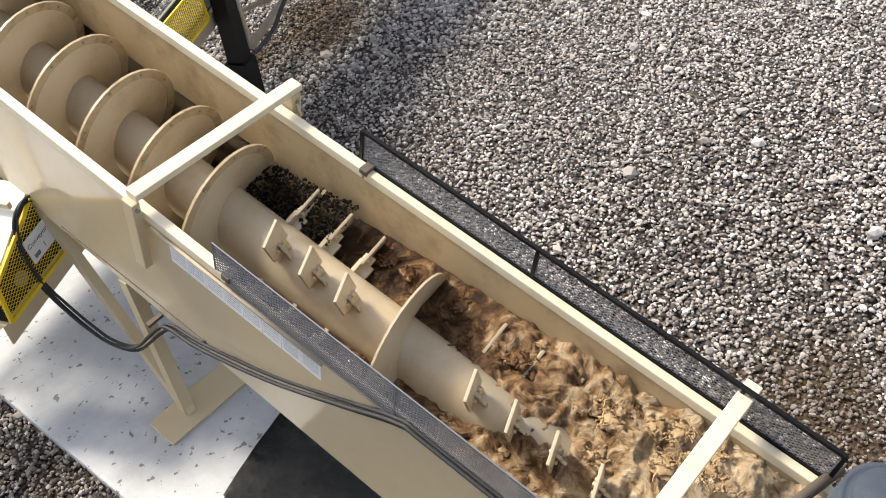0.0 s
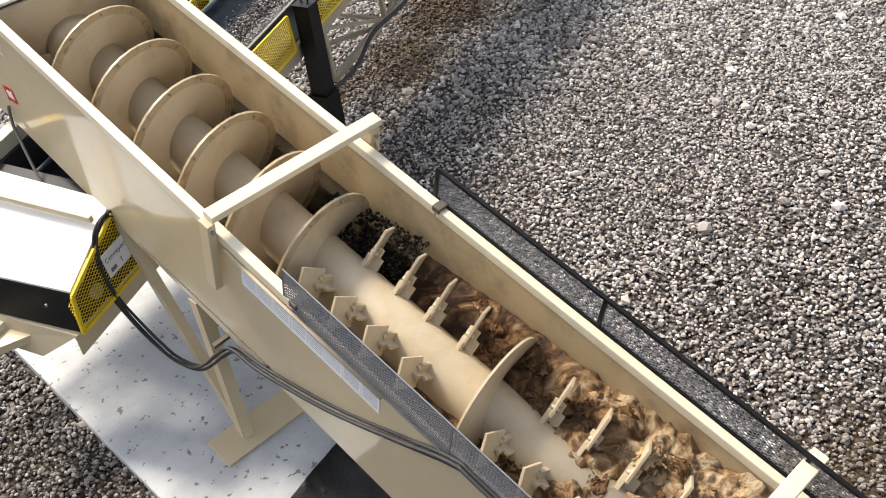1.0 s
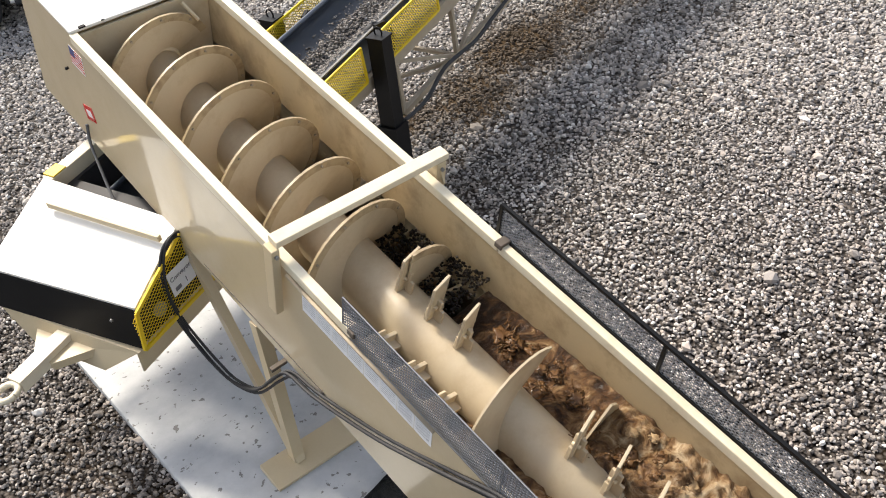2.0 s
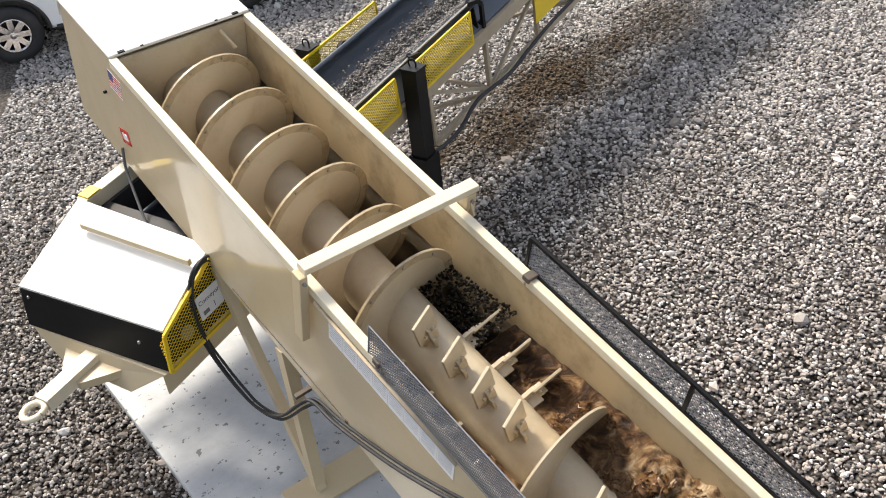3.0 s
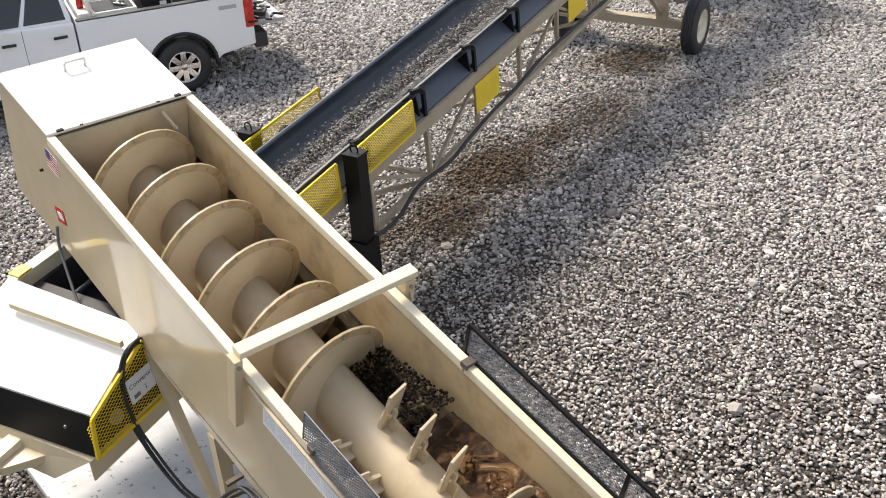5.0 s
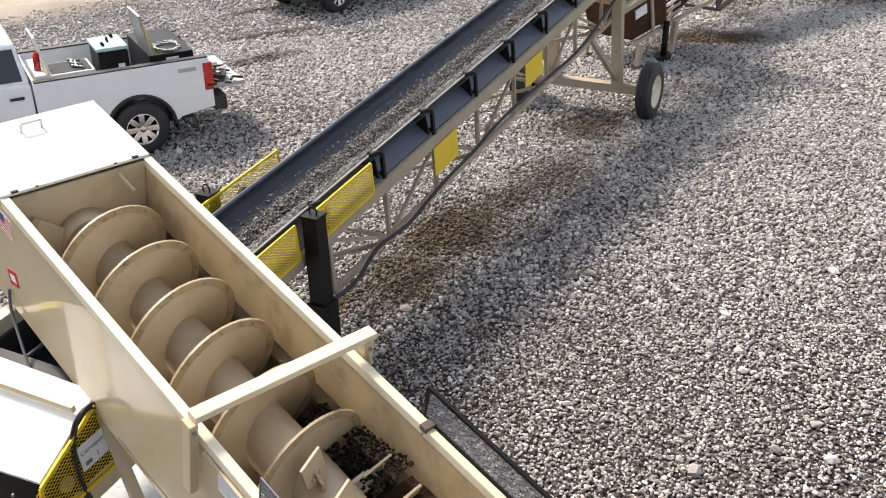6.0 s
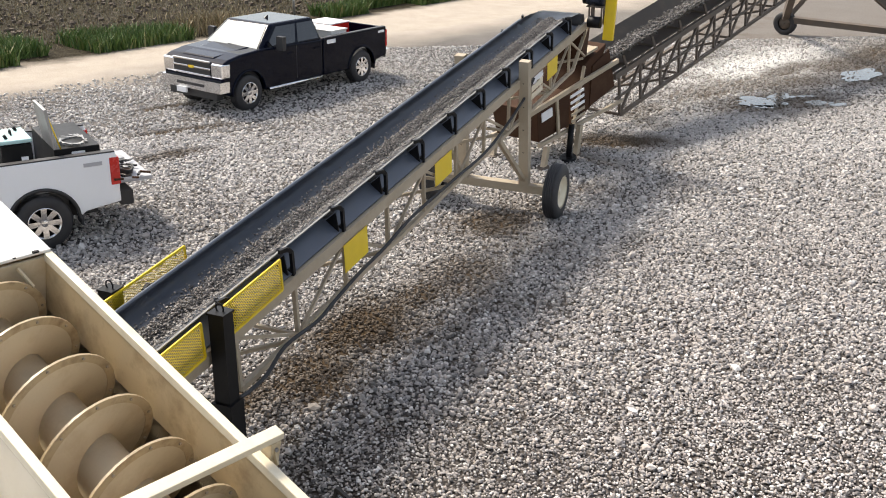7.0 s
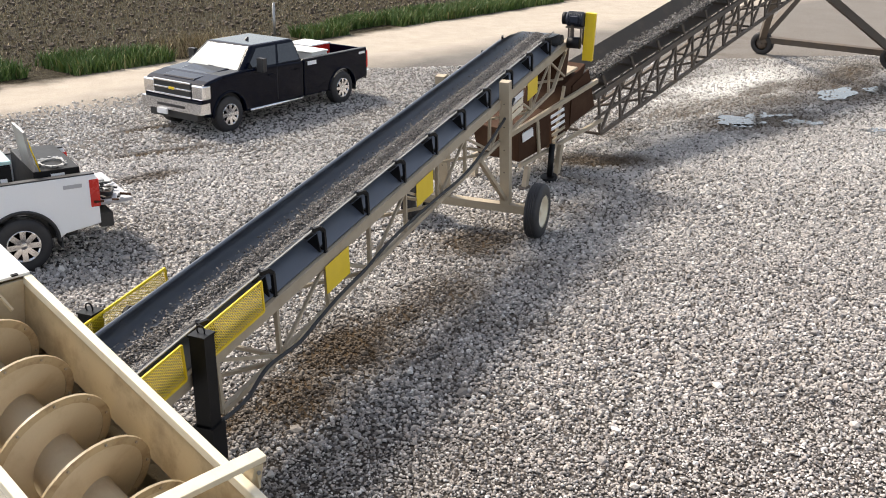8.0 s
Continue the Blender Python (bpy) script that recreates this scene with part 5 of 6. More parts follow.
    up = [(-0.74, bed_front + 0.10, roof), (0.74, bed_front + 0.10, roof), (0.74, cab_front - 0.66, roof), (-0.74, cab_front - 0.66, roof)]
    part("cab_top", rounded(hull(lo, up), 0.09, 4), base, t)

    def on(i, j, u, v):
        a, b = Vector(lo[i]).lerp(Vector(lo[j]), u), Vector(up[i]).lerp(Vector(up[j]), u)
        return a.lerp(b, v)

    part("windscreen", quad_pane([on(3, 2, 0.05, 0.10), on(3, 2, 0.95, 0.10), on(3, 2, 0.93, 0.92), on(3, 2, 0.07, 0.92)][::-1], 0.002), SCREEN_M, t, "windscreen coloured pale for the sky it reflects")
    part("rear_window", quad_pane([on(0, 1, 0.10, 0.18), on(0, 1, 0.90, 0.18), on(0, 1, 0.90, 0.85), on(0, 1, 0.10, 0.85)], 0.002), GLASS_M, t)
    for u0, u1 in ((0.05, 0.40), (0.44, 0.90)):
        part("side_window", quad_pane([on(0, 3, u0, 0.12), on(0, 3, u1, 0.12), on(0, 3, min(u1, 0.86), 0.86), on(0, 3, u0, 0.86)][::-1], 0.002), GLASS_M, t)
        part("side_window", quad_pane([on(1, 2, u0, 0.12), on(1, 2, u1, 0.12), on(1, 2, min(u1, 0.86), 0.86), on(1, 2, u0, 0.86)], 0.002), GLASS_M, t)
    # front end
    grille = part("grille", boxed((-0.60, nose - 0.05, hood - 0.48), (0.60, nose + 0.02, hood - 0.13), 0.02), PLASTIC, t, "black grille with chrome bars")
    for z in (hood - 0.14, hood - 0.30, hood - 0.46):
        part("grille_bar", boxed((-0.62, nose + 0.005, z - 0.022), (0.62, nose + 0.04, z + 0.022), 0.01), CHROME, grille)
    part("emblem", boxed((-0.09, nose + 0.03, hood - 0.33), (0.09, nose + 0.05, hood - 0.27), 0.008), YELLOW, grille)
    part("front_bumper", rounded(boxed((-hw - 0.01, nose - 0.20, 0.55), (hw + 0.01, nose + 0.09, hood - 0.56), 0), 0.09, 3), CHROME, t, "chrome front bumper")
    part("air_dam", boxed((-0.8, nose - 0.16, 0.36), (0.8, nose + 0.03, 0.58), 0.02), PLASTIC, t)
    part("bumper_slot", boxed((-0.45, nose + 0.09, 0.64), (0.45, nose + 0.105, 0.70), 0), PLASTIC, t)
    part("plate_bars", boxed((0.10, nose + 0.10, 0.45), (0.42, nose + 0.15, 0.58), 0), PAPER, t, "blank licence plate")
    part("rear_bumper", rounded(boxed((-0.95, tail - 0.20, 0.52), (0.95, tail + 0.0, 0.74), 0), 0.03), CHROME if base is CARBLACK else PLASTIC, t, "rear bumper")
    part("wiper", bar(bmesh.new(), on(3, 2, 0.25, 0.08) + Vector((0, 0.02, 0.02)), on(3, 2, 0.55, 0.12) + Vector((0, 0.02, 0.02)), 0.015, 0.02), PLASTIC, t)
    part("antenna_fin", hull([(-0.02, bed_front + 0.9, roof - 0.01), (0.02, bed_front + 0.9, roof - 0.01), (0.02, bed_front + 1.05, roof - 0.01), (-0.02, bed_front + 1.05, roof - 0.01)], [(-0.01, bed_front + 0.9, roof + 0.06), (0.01, bed_front + 0.9, roof + 0.06), (0.01, bed_front + 0.93, roof + 0.06), (-0.01, bed_front + 0.93, roof + 0.06)]), PLASTIC, t)
    for sx, y in product((-1, 1), (0.0, gap)):
        wheel(t, (sx * 0.865, y, 0.43), (sx, 0, 0), 0.43, 0.28, 0.245, wheel_mat, spokes=8)
    return t


BLACK_TRUCK = pose(3.18, 27.45, 0.0, 0, 0, 131.9)
WHITE_TRUCK = pose(-2.98, 16.46, 0.0, 0, 0, 109.9)
dark = pickup(BLACK_TRUCK, "black pickup truck with chrome bumper parked by the road", CARBLACK, 4.08, 1.50, 3.72, -1.05, 1.34, 1.35, 1.88, CHROME)
part("tailgate", boxed((-0.84, -1.05, 0.78), (0.84, -0.99, 1.34), 0.015), CARBLACK, dark)
pale = pickup(WHITE_TRUCK, "white pickup truck with open tailgate and loaded bed", CARWHITE, 3.42, 1.48, 3.25, -1.18, 1.40, 1.40, 1.98, CHROME)
part("tailgate", boxed((-0.84, -1.74, 0.84), (0.84, -1.18, 0.90), 0.015), FADED, pale, "lowered white tailgate")
part("side_badge", boxed((-0.992, -0.94, 1.22), (-0.988, -0.66, 1.28), 0), FADED, pale)
part("side_badge", boxed((-0.99, -0.95, 1.22), (-0.986, -0.70, 1.28), 0), PAPER, dark)
part("bed_sticker", boxed((-0.99, 1.02, 1.20), (-0.986, 1.35, 1.30), 0), PAPER, dark)


def bed_item(name, m, lo, hi, mat, label, category, bevel=0.012):
    ob = thing(name, m, label, category)
    part("body", boxed(lo, hi, bevel), mat, ob)
    return ob


# loads: black truck
b = bed_item("tool_chest", BLACK_TRUCK, (-0.78, 0.35, 0.842), (0.70, 0.95, 1.42), WHITE, "white tool chest in the truck bed", "chest")
part("lid", boxed((-0.80, 0.33, 1.42), (0.72, 0.97, 1.46), 0.01), WHITE, b)
b = bed_item("fuel_tank", BLACK_TRUCK, (-0.10, -0.55, 0.842), (0.75, 0.22, 1.44), RED, "red fuel tank with white top", "tank")
part("top", boxed((-0.12, -0.57, 1.44), (0.77, 0.24, 1.47), 0.008), PAPER, b)
pump = thing("hand_pump", BLACK_TRUCK, "small black hand pump on a chest", "pump")
part("body", rod(bmesh.new(), (-0.35, 1.12, 0.842), (-0.35, 1.12, 1.55), 0.05, 12), BLACK, pump)
part("arm", bar(bmesh.new(), (-0.35, 1.12, 1.52), (-0.15, 1.22, 1.56), 0.03, 0.03), WHITE, pump)

# loads: white truck
b = bed_item("job_box", WHITE_TRUCK, (-0.82, 0.52, 0.842), (-0.15, 1.18, 1.44), WHITE, "open white tool box full of fittings", "tool box")
part("lid", quad_pane([(-0.82, 1.18, 1.44), (-0.15, 1.18, 1.44), (-0.15, 1.32, 2.02), (-0.82, 1.32, 2.02)], 0.0, 0.03), WHITE, b, "raised white lid")
# flat black panel on the solid box imitates its shaded inside
part("shaded_hollow", boxed((-0.78, 0.56, 1.441), (-0.19, 1.14, 1.446), 0), BLACK, b)
for k in range(9):
    part("fitting", rod(bmesh.new(), (-0.70 + 0.055 * k, 0.65 + 0.045 * (k % 4), 1.447), (-0.66 + 0.055 * k, 0.72 + 0.05 * (k % 3), 1.475), 0.02, 8), GALV, b)
b = bed_item("tool_case", WHITE_TRUCK, (-0.82, 1.22, 0.842), (0.2, 1.38, 1.46), WHITE, "white case behind the cab", "case")
part("nozzle", rod(bmesh.new(), (-0.5, 1.30, 1.46), (-0.45, 1.28, 1.72), 0.05, 10), RED, b)
welder = bed_item("welder", WHITE_TRUCK, (-0.62, -0.02, 0.842), (0.10, 0.42, 1.62), BLACK, "black welding generator with pale teal top", "welder")
part("top", boxed((-0.64, -0.04, 1.62), (0.12, 0.44, 1.68), 0.015), TEAL, welder, "pale teal top cover")
part("face", boxed((-0.66, -0.02, 1.0), (-0.62, 0.42, 1.60), 0.004), BLACK, welder)
part("decal", boxed((-0.664, 0.05, 1.30), (-0.661, 0.15, 1.42), 0), PAPER, welder)
part("lifting_eye", hose([(-0.26 + 0.06 * math.cos(a), 0.2, 1.68 + 0.07 * math.sin(a)) for a in [math.pi * k / 6 for k in range(7)]], 0.015, 6), BLACK, welder)
for x, y in ((-0.5, 0.3), (-0.05, 0.08)):
    part("exhaust", rod(bmesh.new(), (x, y, 1.68), (x, y + 0.03, 1.74), 0.025, 8), BLACK, welder)
chest = bed_item("chest", WHITE_TRUCK, (-0.80, -0.98, 0.842), (0.78, -0.30, 1.50), BLACK, "black open tool chest with grey lid raised", "tool chest")
part("lid", quad_pane([(-0.80, -0.30, 1.50), (-0.05, -0.30, 1.50), (-0.05, -0.22, 2.12), (-0.80, -0.22, 2.12)], 0.0, 0.04), GALV, chest, "raised grey metal lid")
part("lid_stay", rod(bmesh.new(), (-0.80, -0.40, 1.5), (-0.78, -0.26, 2.05), 0.012, 6), YELLOW, chest)
for k in range(16):
    a = k * 2.4
    part("tool", bar(bmesh.new(), (-0.45 + 0.2 * math.cos(a), -0.65 + 0.18 * math.sin(a), 1.51 + 0.008 * (k % 4)), (-0.45 + 0.32 * math.cos(a + 1), -0.65 + 0.22 * math.sin(a + 1), 1.52 + 0.008 * (k % 4)), 0.025, 0.016), GALV, chest)
part("paper", boxed((-0.806, -0.75, 1.30), (-0.802, -0.55, 1.44), 0), PAPER, chest)
clutter = thing("tool_pile", WHITE_TRUCK, "pile of rags, hoses and hand tools on the tailgate", "tools")
for k, mat in enumerate((DARKSTEEL, BROWN, GALV, BLACK, PAPER, RUBBER, BLACK, GALV)):
    x, y = -0.75 + 0.13 * k, -1.30 - 0.05 * (k % 4)
    part("tool", boxed((x, y - 0.14, 0.902), (x + 0.16, y, 0.93 + 0.03 * (k % 3)), 0.008), mat, clutter)
for k in range(14):
    a = 1.9 * k
    x, y = -0.45 + 0.5 * math.cos(a * 1.7), -1.40 + 0.16 * math.sin(a)
    part("hand_tool", bar(bmesh.new(), (x, y, 0.93 + 0.012 * (k % 5)), (x + 0.24 * math.cos(a), y + 0.16 * math.sin(a), 0.95 + 0.02 * (k % 3)), 0.035, 0.03), (RUBBER, BROWN, GALV, BLACK)[k % 4], clutter)
for k in range(3):
    ring = [(-0.55 + (0.16 + 0.02 * k) * math.cos(a), -1.36 + (0.12 + 0.015 * k) * math.sin(a), 0.95 + 0.03 * k + 0.02 * math.sin(3 * a)) for a in [2 * math.pi * i / 10 for i in range(11)]]
    part("hose", hose(ring, 0.016, 6), RUBBER, clutter)

# ---- second conveyor, far end ----
C2 = pose(7.75, 20.35, 1.35, 10.8, 0, -51.8)
second = thing("stacking_conveyor", C2, "dark rusty stacking conveyor on an open lattice truss", "conveyor")


def under2(x, y):
    p = C2 @ Vector((x, y, 0))
    return C2.inverted() @ Vector((p.x, p.y, 0.0))


LONG = 24.0
for sx in (-1, 1):
    part("top_chord", bar(bmesh.new(), (sx * 0.48, 0.3, -0.02), (sx * 0.48, LONG, -0.02), 0.08, 0.12), DARKSTEEL, second)
    part("bottom_chord", bar(bmesh.new(), (sx * 0.48, 0.5, -0.95), (sx * 0.48, LONG - 2, -0.98), 0.07, 0.07), DARKSTEEL, second)
    part("middle_chord", bar(bmesh.new(), (sx * 0.49, 0.3, -0.52), (sx * 0.49, LONG - 1, -0.50), 0.045, 0.045), DARKSTEEL, second)
    y, k = 0.5, 0
    while y < LONG - 2:
        part("truss_strut", bar(bmesh.new(), (sx * 0.48, y, -0.06), (sx * 0.48, y, -0.95), 0.05, 0.05), DARKSTEEL, second)
        part("truss_brace", bar(bmesh.new(), (sx * 0.48, y, -0.93), (sx * 0.48, y + 0.9, -0.08), 0.05, 0.05), DARKSTEEL, second)
        y += 0.9
        k += 1
for k in range(16):
    part("cross_tie", bar(bmesh.new(), (-0.48, 0.5 + 1.35 * k, -0.95), (0.48, 0.5 + 1.35 * (k + 0.8 * (k % 2)), -0.95), 0.05, 0.05), DARKSTEEL, second)
belt2 = bmesh.new()
prev = None
for k in range(2):
    now = [belt2.verts.new((x, 0.2 + (LONG - 0.2) * k, z)) for x, z in ((-0.50, 0.46), (-0.2, 0.24), (0.2, 0.24), (0.50, 0.44))]
    if prev:
        for i in range(3):
            belt2.faces.new((prev[i], prev[i + 1], now[i + 1], now[i]))
    prev = now
bmesh.ops.solidify(belt2, geom=belt2.faces[:], thickness=0.015)
part("belt", belt2, DUSTY_BELT, second, "dusty black belt")
part("deck", boxed((-0.45, 0.3, 0.07), (0.45, LONG - 0.5, 0.085), 0), DARKSTEEL, second, "dark deck sheet under the belt")
for k in range(15):
    y = 0.8 + 1.25 * k
    for sx in (-1, 1):
        part("idler_bracket", bar(bmesh.new(), (sx * 0.50, y, 0.03), (sx * 0.46, y - 0.08, 0.33), 0.04, 0.05), DARKSTEEL, second)
    part("idler", bar(bmesh.new(), (-0.46, y, 0.10), (0.46, y, 0.10), 0.06, 0.06), DARKSTEEL, second)
rng = np.random.default_rng(77)
n = 5200
x = rng.normal(0.06, 0.14, n).clip(-0.22, 0.34)
y = rng.uniform(0.5, LONG, n)
crop = part("belt_load", pebbles("belt_load", np.stack([x, y], 1), rng.uniform(0.012, 0.03, n), LOAD, z=np.full(n, 0.25), seed=78), None, second, "gravel on the far belt")
tagged(crop, kind="stuff")
# receiving box at its tail, and the chute from the first conveyor's head
box = part("tail_box", rounded(hull([(-0.50, -2.60, -0.34), (0.50, -2.60, -0.34), (0.50, -1.50, -0.40), (-0.50, -1.50, -0.40)], [(-0.55, -2.66, 0.34), (0.55, -2.66, 0.34), (0.55, -1.50, 0.34), (-0.55, -1.50, 0.34)]), 0.015), BROWN, second, "rusty brown tail box with a white tag")
part("tag", boxed((0.545, -2.52, 0.06), (0.565, -2.16, 0.24), 0), PAPER, box, "white tag")
part("rib", boxed((0.535, -2.02, -0.48), (0.575, -1.94, 0.36), 0.004), FRAME, box)
for sx in (-1, 1):
    part("tail_rail", bar(bmesh.new(), (sx * 0.59, -2.95, 0.40), (sx * 0.57, 0.3, 0.36), 0.06, 0.09), FRAME, second, "dusty tan tail rail")
    part("tail_rail", bar(bmesh.new(), (sx * 0.57, -2.70, -0.36), (sx * 0.55, 0.5, -0.60), 0.06, 0.07), FRAME, second)
    for k in range(5):
        part("louvre", boxed(*zip(*[sorted(v) for v in ((sx * 0.56, sx * 0.575), (-1.52, -1.02), (-0.34 + 0.13 * k, -0.28 + 0.13 * k))]), 0), PAPER if k > 1 else FRAME, second)
chute = part("chute", rounded(hull([(-0.46, -1.45, -0.52), (0.50, -1.45, -0.52), (0.52, -0.70, -0.30), (-0.46, -0.70, -0.30)], [(-0.42, -0.86, 0.62), (0.46, -0.86, 0.62), (0.46, 0.06, 0.80), (-0.42, 0.06, 0.80)]), 0.02), BROWN, second, "rusty brown transfer chute")
part("skirt_plate", hull([(0.47, -0.78, -0.28), (0.53, -0.78, -0.28), (0.53, 0.22, -0.18), (0.47, 0.22, -0.18)], [(0.46, -0.55, 0.52), (0.50, -0.55, 0.52), (0.50, 0.10, 0.66), (0.46, 0.10, 0.66)]), BROWN, chute, "rusty brown skirt plate")
part("flange", bar(bmesh.new(), (0.53, -1.40, -0.45), (0.48, -0.84, 0.62), 0.05, 0.06), FRAME, chute)
part("cap_plate", boxed((-0.44, -0.90, 0.80), (0.48, -0.30, 0.85), 0.006), FRAME, chute, "tan sheet cap")
jack = under2(0.66, -1.65)
part("jack", rod(bmesh.new(), jack, (0.66, -1.65, -0.3), 0.06, 10), BLACK, second, "black screw jack")
part("jack_foot", rod(bmesh.new(), jack, jack + Vector((0, 0, 0.10)), 0.17, 14), BLACK, second)
for sx, y in product((-1, 1), (-2.5, -1.3)):
    part("leg", bar(bmesh.new(), under2(sx * 0.62, y), (sx * 0.62, y, -0.45), 0.10, 0.10), FRAME if y < -1 else DARKSTEEL, second)
    foot = under2(sx * 0.62, y)
    part("foot", rod(bmesh.new(), foot, foot + Vector((0, 0, 0.06)), 0.12, 10), DARKSTEEL, second)
# its undercarriage
carriage = new("undercarriage")
carriage.parent = second
tagged(carriage, "dark steel undercarriage with wheels")
for sx in (-1, 1):
    f = under2(sx * 2.2, 17.0)
    part("strut", bar(bmesh.new(), f + Vector((0, 0, 0.6)), (sx * 0.5, 13.0, -0.9), 0.22, 0.22), DARKSTEEL, carriage)
    part("strut", bar(bmesh.new(), f + Vector((0, 0, 0.6)), (sx * 0.5, 20.0, -0.9), 0.22, 0.22), DARKSTEEL, carriage)
    wheel(carriage, f + Vector((0, 0, 0.40)), (0, 1, 0), 0.40, 0.24, 0.22, DARKSTEEL)
part("axle", bar(bmesh.new(), under2(-2.2, 17.0) + Vector((0, 0, 0.55)), under2(2.2, 17.0) + Vector((0, 0, 0.55)), 0.2, 0.2), DARKSTEEL, carriage)


# ---- puddles, grass, field ----
def puddle(cx, cy, rx, ry, turn, seed):
    bm = bmesh.new()
    pts = []
    for k in range(40):
        a = 2 * math.pi * k / 40
        r = 1 + 0.5 * noise.noise((math.cos(a) * 1.6 + seed, math.sin(a) * 1.6, seed))
        r += 0.3 * noise.noise((math.cos(a) * 6, math.sin(a) * 6, seed))
        pts.append(bm.verts.new((rx * r * math.cos(a), ry * r * math.sin(a), 0)))
    bm.faces.new(pts)
    ob = tagged(part("puddle", bm, PUDDLE, None), "shallow rain puddle reflecting the sky on gravel", "puddle", kind="structure")
    ob.matrix_basis = pose(cx, cy, 0.043, 0, 0, turn)


for k, row in enumerate(((13.4, 22.9, 0.62, 0.5, 20), (14.2, 23.4, 0.5, 0.26, 30), (13.2, 22.4, 0.3, 0.16, 0), (14.8, 22.55, 0.34, 0.24, 0), (15.2, 22.3, 0.3, 0.12, 20), (14.9, 23.3, 0.28, 0.12, 10), (17.9, 25.5, 1.15, 0.42, 38), (19.7, 25.9, 0.7, 0.45, 20), (16.3, 21.4, 0.4, 0.2, 0))):
    puddle(*row, seed=k * 3.3)


def blades(name, count, place, height, seed, mat, width=0.018):
    """Upright curved blades as one mesh; place gives x and y from two random numbers."""
    rng = np.random.default_rng(seed)
    xy = place(rng.uniform(0, 1, count), rng.uniform(0, 1, count), rng)
    h = height * rng.uniform(0.5, 1.2, count)
    a, lean = rng.uniform(0, 2 * math.pi, count), rng.normal(0, 0.35, (count, 2)) * h[:, None]
    w = width * rng.uniform(0.6, 1.4, count)
    d = np.stack([np.cos(a) * w, np.sin(a) * w], 1)
    v = np.zeros((count, 5, 3))
    v[:, 0, :2], v[:, 1, :2] = xy - d, xy + d
    v[:, 2, :2], v[:, 3, :2] = xy + lean * 0.35 + d * 0.8, xy + lean * 0.35 - d * 0.8
    v[:, 2, 2] = v[:, 3, 2] = h * 0.55
    v[:, 4, :2], v[:, 4, 2] = xy + lean, h
    me = bpy.data.meshes.new(name)
    idx = 5 * np.arange(count)[:, None]
    tri = np.concatenate([idx + np.array([[0, 1, 2]]), idx + np.array([[0, 2, 3]]), idx + np.array([[3, 2, 4]])]).astype(np.int32)
    me.vertices.add(5 * count)
    me.vertices.foreach_set("co", v.reshape(-1).astype(np.float32))
    me.loops.add(tri.size)
    me.loops.foreach_set("vertex_index", tri.reshape(-1))
    me.polygons.add(len(tri))
    me.polygons.foreach_set("loop_start", np.arange(0, tri.size, 3, dtype=np.int32))
    me.update()
    me.validate()
    me.materials.append(mat)
    return me


def leafy(name, stops):
    m, nt, bsdf = material(name)
    geo = nt.nodes.new("ShaderNodeNewGeometry")
    nt.links.new(ramp(nt, geo.outputs["Random Per Island"], stops), bsdf.inputs["Base Color"])
    bsdf.inputs["Roughness"].default_value = 0.6
    return m


GRASS = leafy("green_grass", [(0.0, (0.035, 0.075, 0.012)), (0.5, (0.07, 0.13, 0.022)), (0.85, (0.12, 0.17, 0.04)), (1.0, (0.26, 0.22, 0.09))])
STRAW = leafy("dry_stubble", [(0.0, (0.10, 0.075, 0.04)), (0.5, (0.24, 0.18, 0.10)), (0.8, (0.42, 0.34, 0.20)), (1.0, (0.09, 0.10, 0.04))])
VERGE = Vector((0.795, 0.606))
OUT = Vector((-0.606, 0.795))


def verge(u, v, rng):
    s = -8 + 46 * u
    s = np.where(((s > 1.6) & (s < 2.7)) | ((s > 6.2) & (s < 12.3)), s + 13.5, s)
    thick = 1.25 + 0.75 * np.sin(s * 0.55) * np.sin(s * 0.23 + 1)
    o = 0.55 + v * np.clip(thick, 0.45, 2) * 1.2
    bare = (np.sin(s * 0.9) + np.sin(s * 0.37 + 2) > 1.1)
    o = np.where(bare, o + 0.8, o)
    return np.stack([-5.1 + s * VERGE.x + o * OUT.x, 29.6 + s * VERGE.y + o * OUT.y], 1)


def field(u, v, rng):
    s, o = -14 + 70 * u, 2.4 + 34 * v
    o = np.round(o / 0.75) * 0.75 + rng.normal(0, 0.10, len(u))
    return np.stack([-5.1 + s * VERGE.x + o * OUT.x, 29.6 + s * VERGE.y + o * OUT.y], 1)


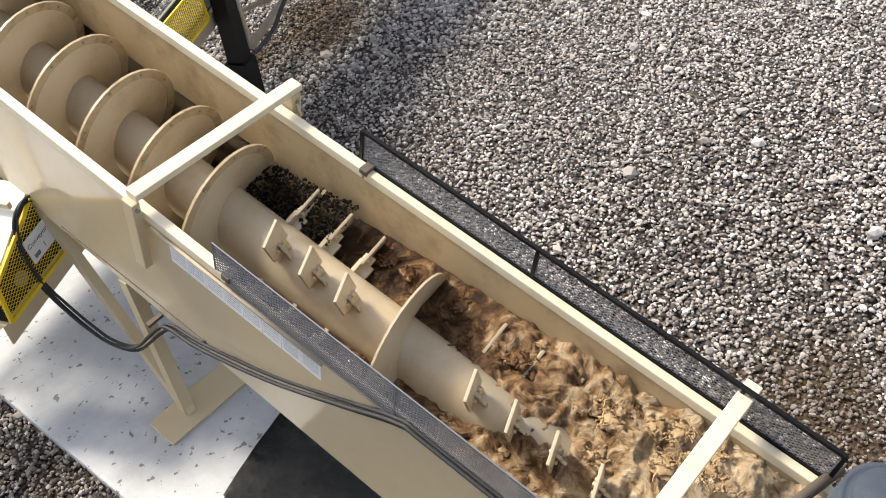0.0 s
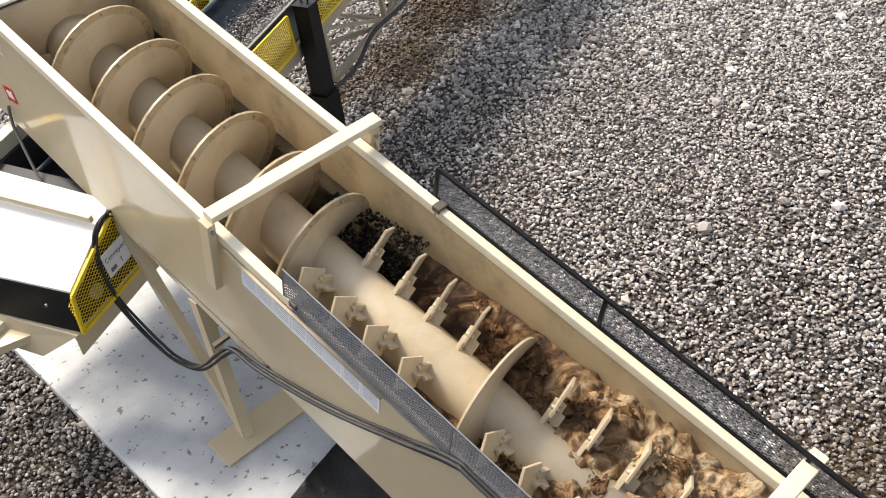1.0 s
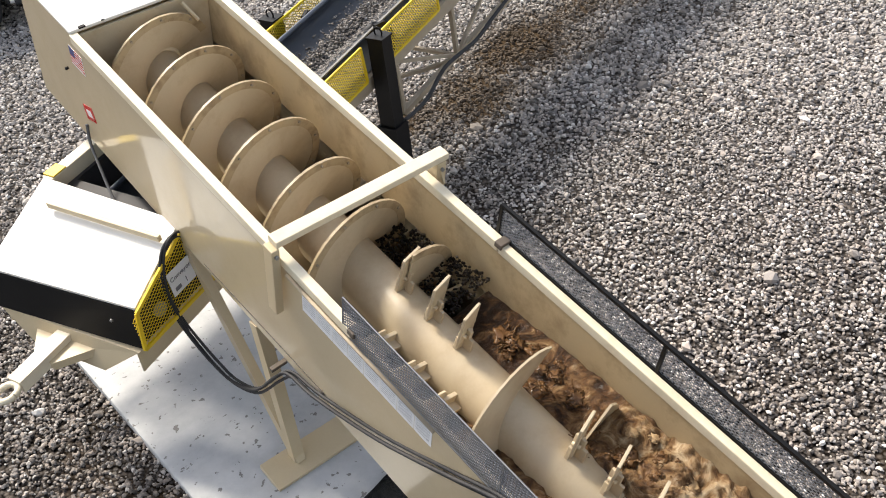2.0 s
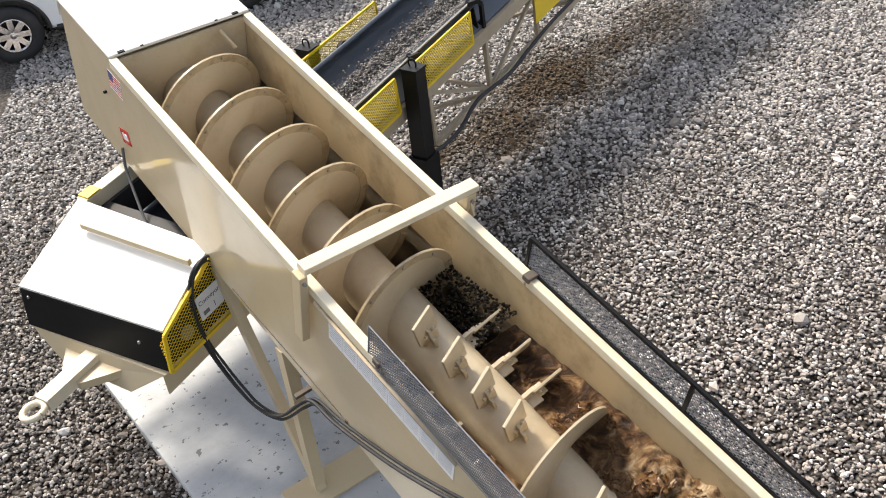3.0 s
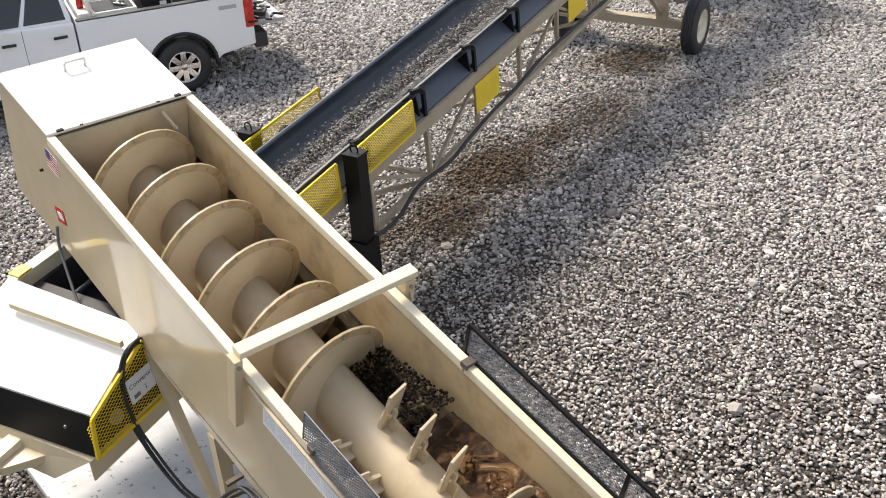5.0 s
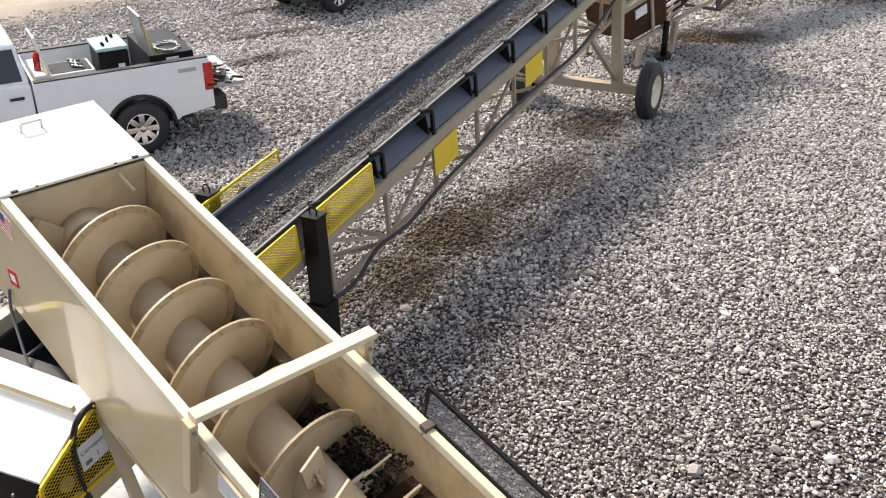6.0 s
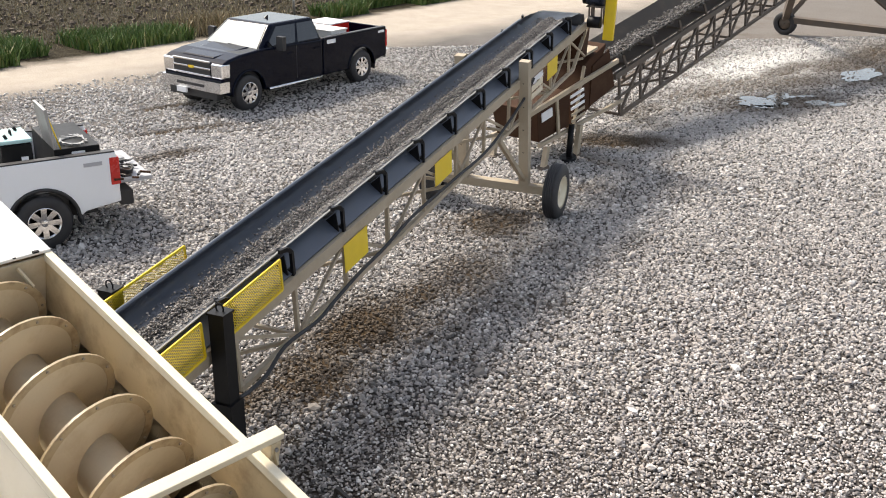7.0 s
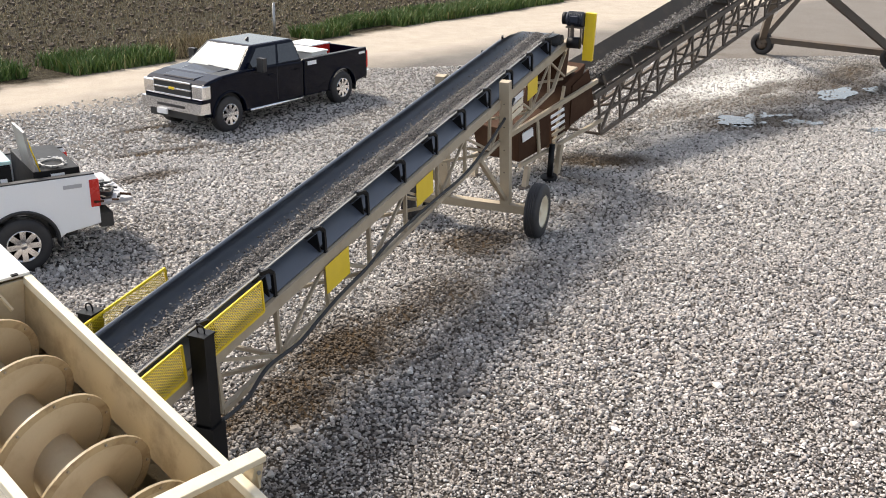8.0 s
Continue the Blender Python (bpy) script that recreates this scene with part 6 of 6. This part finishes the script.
tagged(part("grass", blades("grass", 36000, verge, 0.46, 3, GRASS, 0.024), None, None), "green grass verge along the dirt road", "grass", kind="stuff")
tagged(part("stubble", blades("stubble", 60000, field, 0.13, 4, STRAW, 0.02), None, None), "dry crop stubble on the dark ploughed field", "stubble", kind="stuff")
weeds = blades("dry_weeds", 900, lambda u, v, rng: np.stack([0.2 + rng.normal(0, 0.7, len(u)), 35.2 + rng.normal(0, 0.4, len(u))], 1), 0.75, 9, STRAW, 0.014)
tagged(part("dry_weeds", weeds, None, None), "tall dry weeds at the field edge", "weeds", kind="stuff")
rng = np.random.default_rng(12)
n = 9000
s, o = rng.uniform(-14, 56, n), rng.uniform(2.2, 32, n)
spots = np.stack([-5.1 + s * VERGE.x + o * OUT.x, 29.6 + s * VERGE.y + o * OUT.y], 1)
SOIL = paint("dark_soil", (0.075, 0.055, 0.038), 0.9, (0.16, 0.12, 0.08), 0.5)
tagged(part("soil_clods", pebbles("soil_clods", spots, rng.uniform(0.03, 0.11, n), SOIL, seed=13), None, None), "dark clods of ploughed soil", "soil", kind="stuff")
post = tagged(part("marker_posts", rod(bmesh.new(), (3.0, 37.9, 0), (3.0, 37.9, 1.3), 0.05, 8), GALV, None), "thin grey marker post at the field edge", "post")
post.name = "marker_post"


# ---- movement ----
SPIN = 209.5  # degrees a second


def ride(s):
    """A load patch at s along the belt; before the tail it waits in the washer's end box, past the head it lies in the next hopper."""
    if s < ON:
        return WASHER @ pose(-0.5, 2.98, -0.95, 0, 0, -90)
    if s > OFF - 0.9:
        return C2 @ pose(0, -2.56, -0.36)
    return CONVEYOR @ pose(0, s, 0)


def motions():
    walk(screw, [(0.2 * k, pose(0, 0, AXIS_Z, 0, -SPIN * 0.2 * k, 0)) for k in range(41)])
    for ob, start in load:
        walk(ob, [(0.25 * k, ride(start + SPEED * 0.25 * k)) for k in range(33)])
    for ob, (x, y, z), period, shift in froth:
        walk(ob, [(0.2 * k, WASHER @ pose(x + 0.035 * math.sin(shift + 0.2 * k / period), y + 0.03 * math.cos(shift + 0.31 * k / period), z + 0.03 * math.sin(2 * shift + 0.27 * k / period), 0, 0, 60 * math.sin(shift + 0.12 * k))) for k in range(41)])


motions()
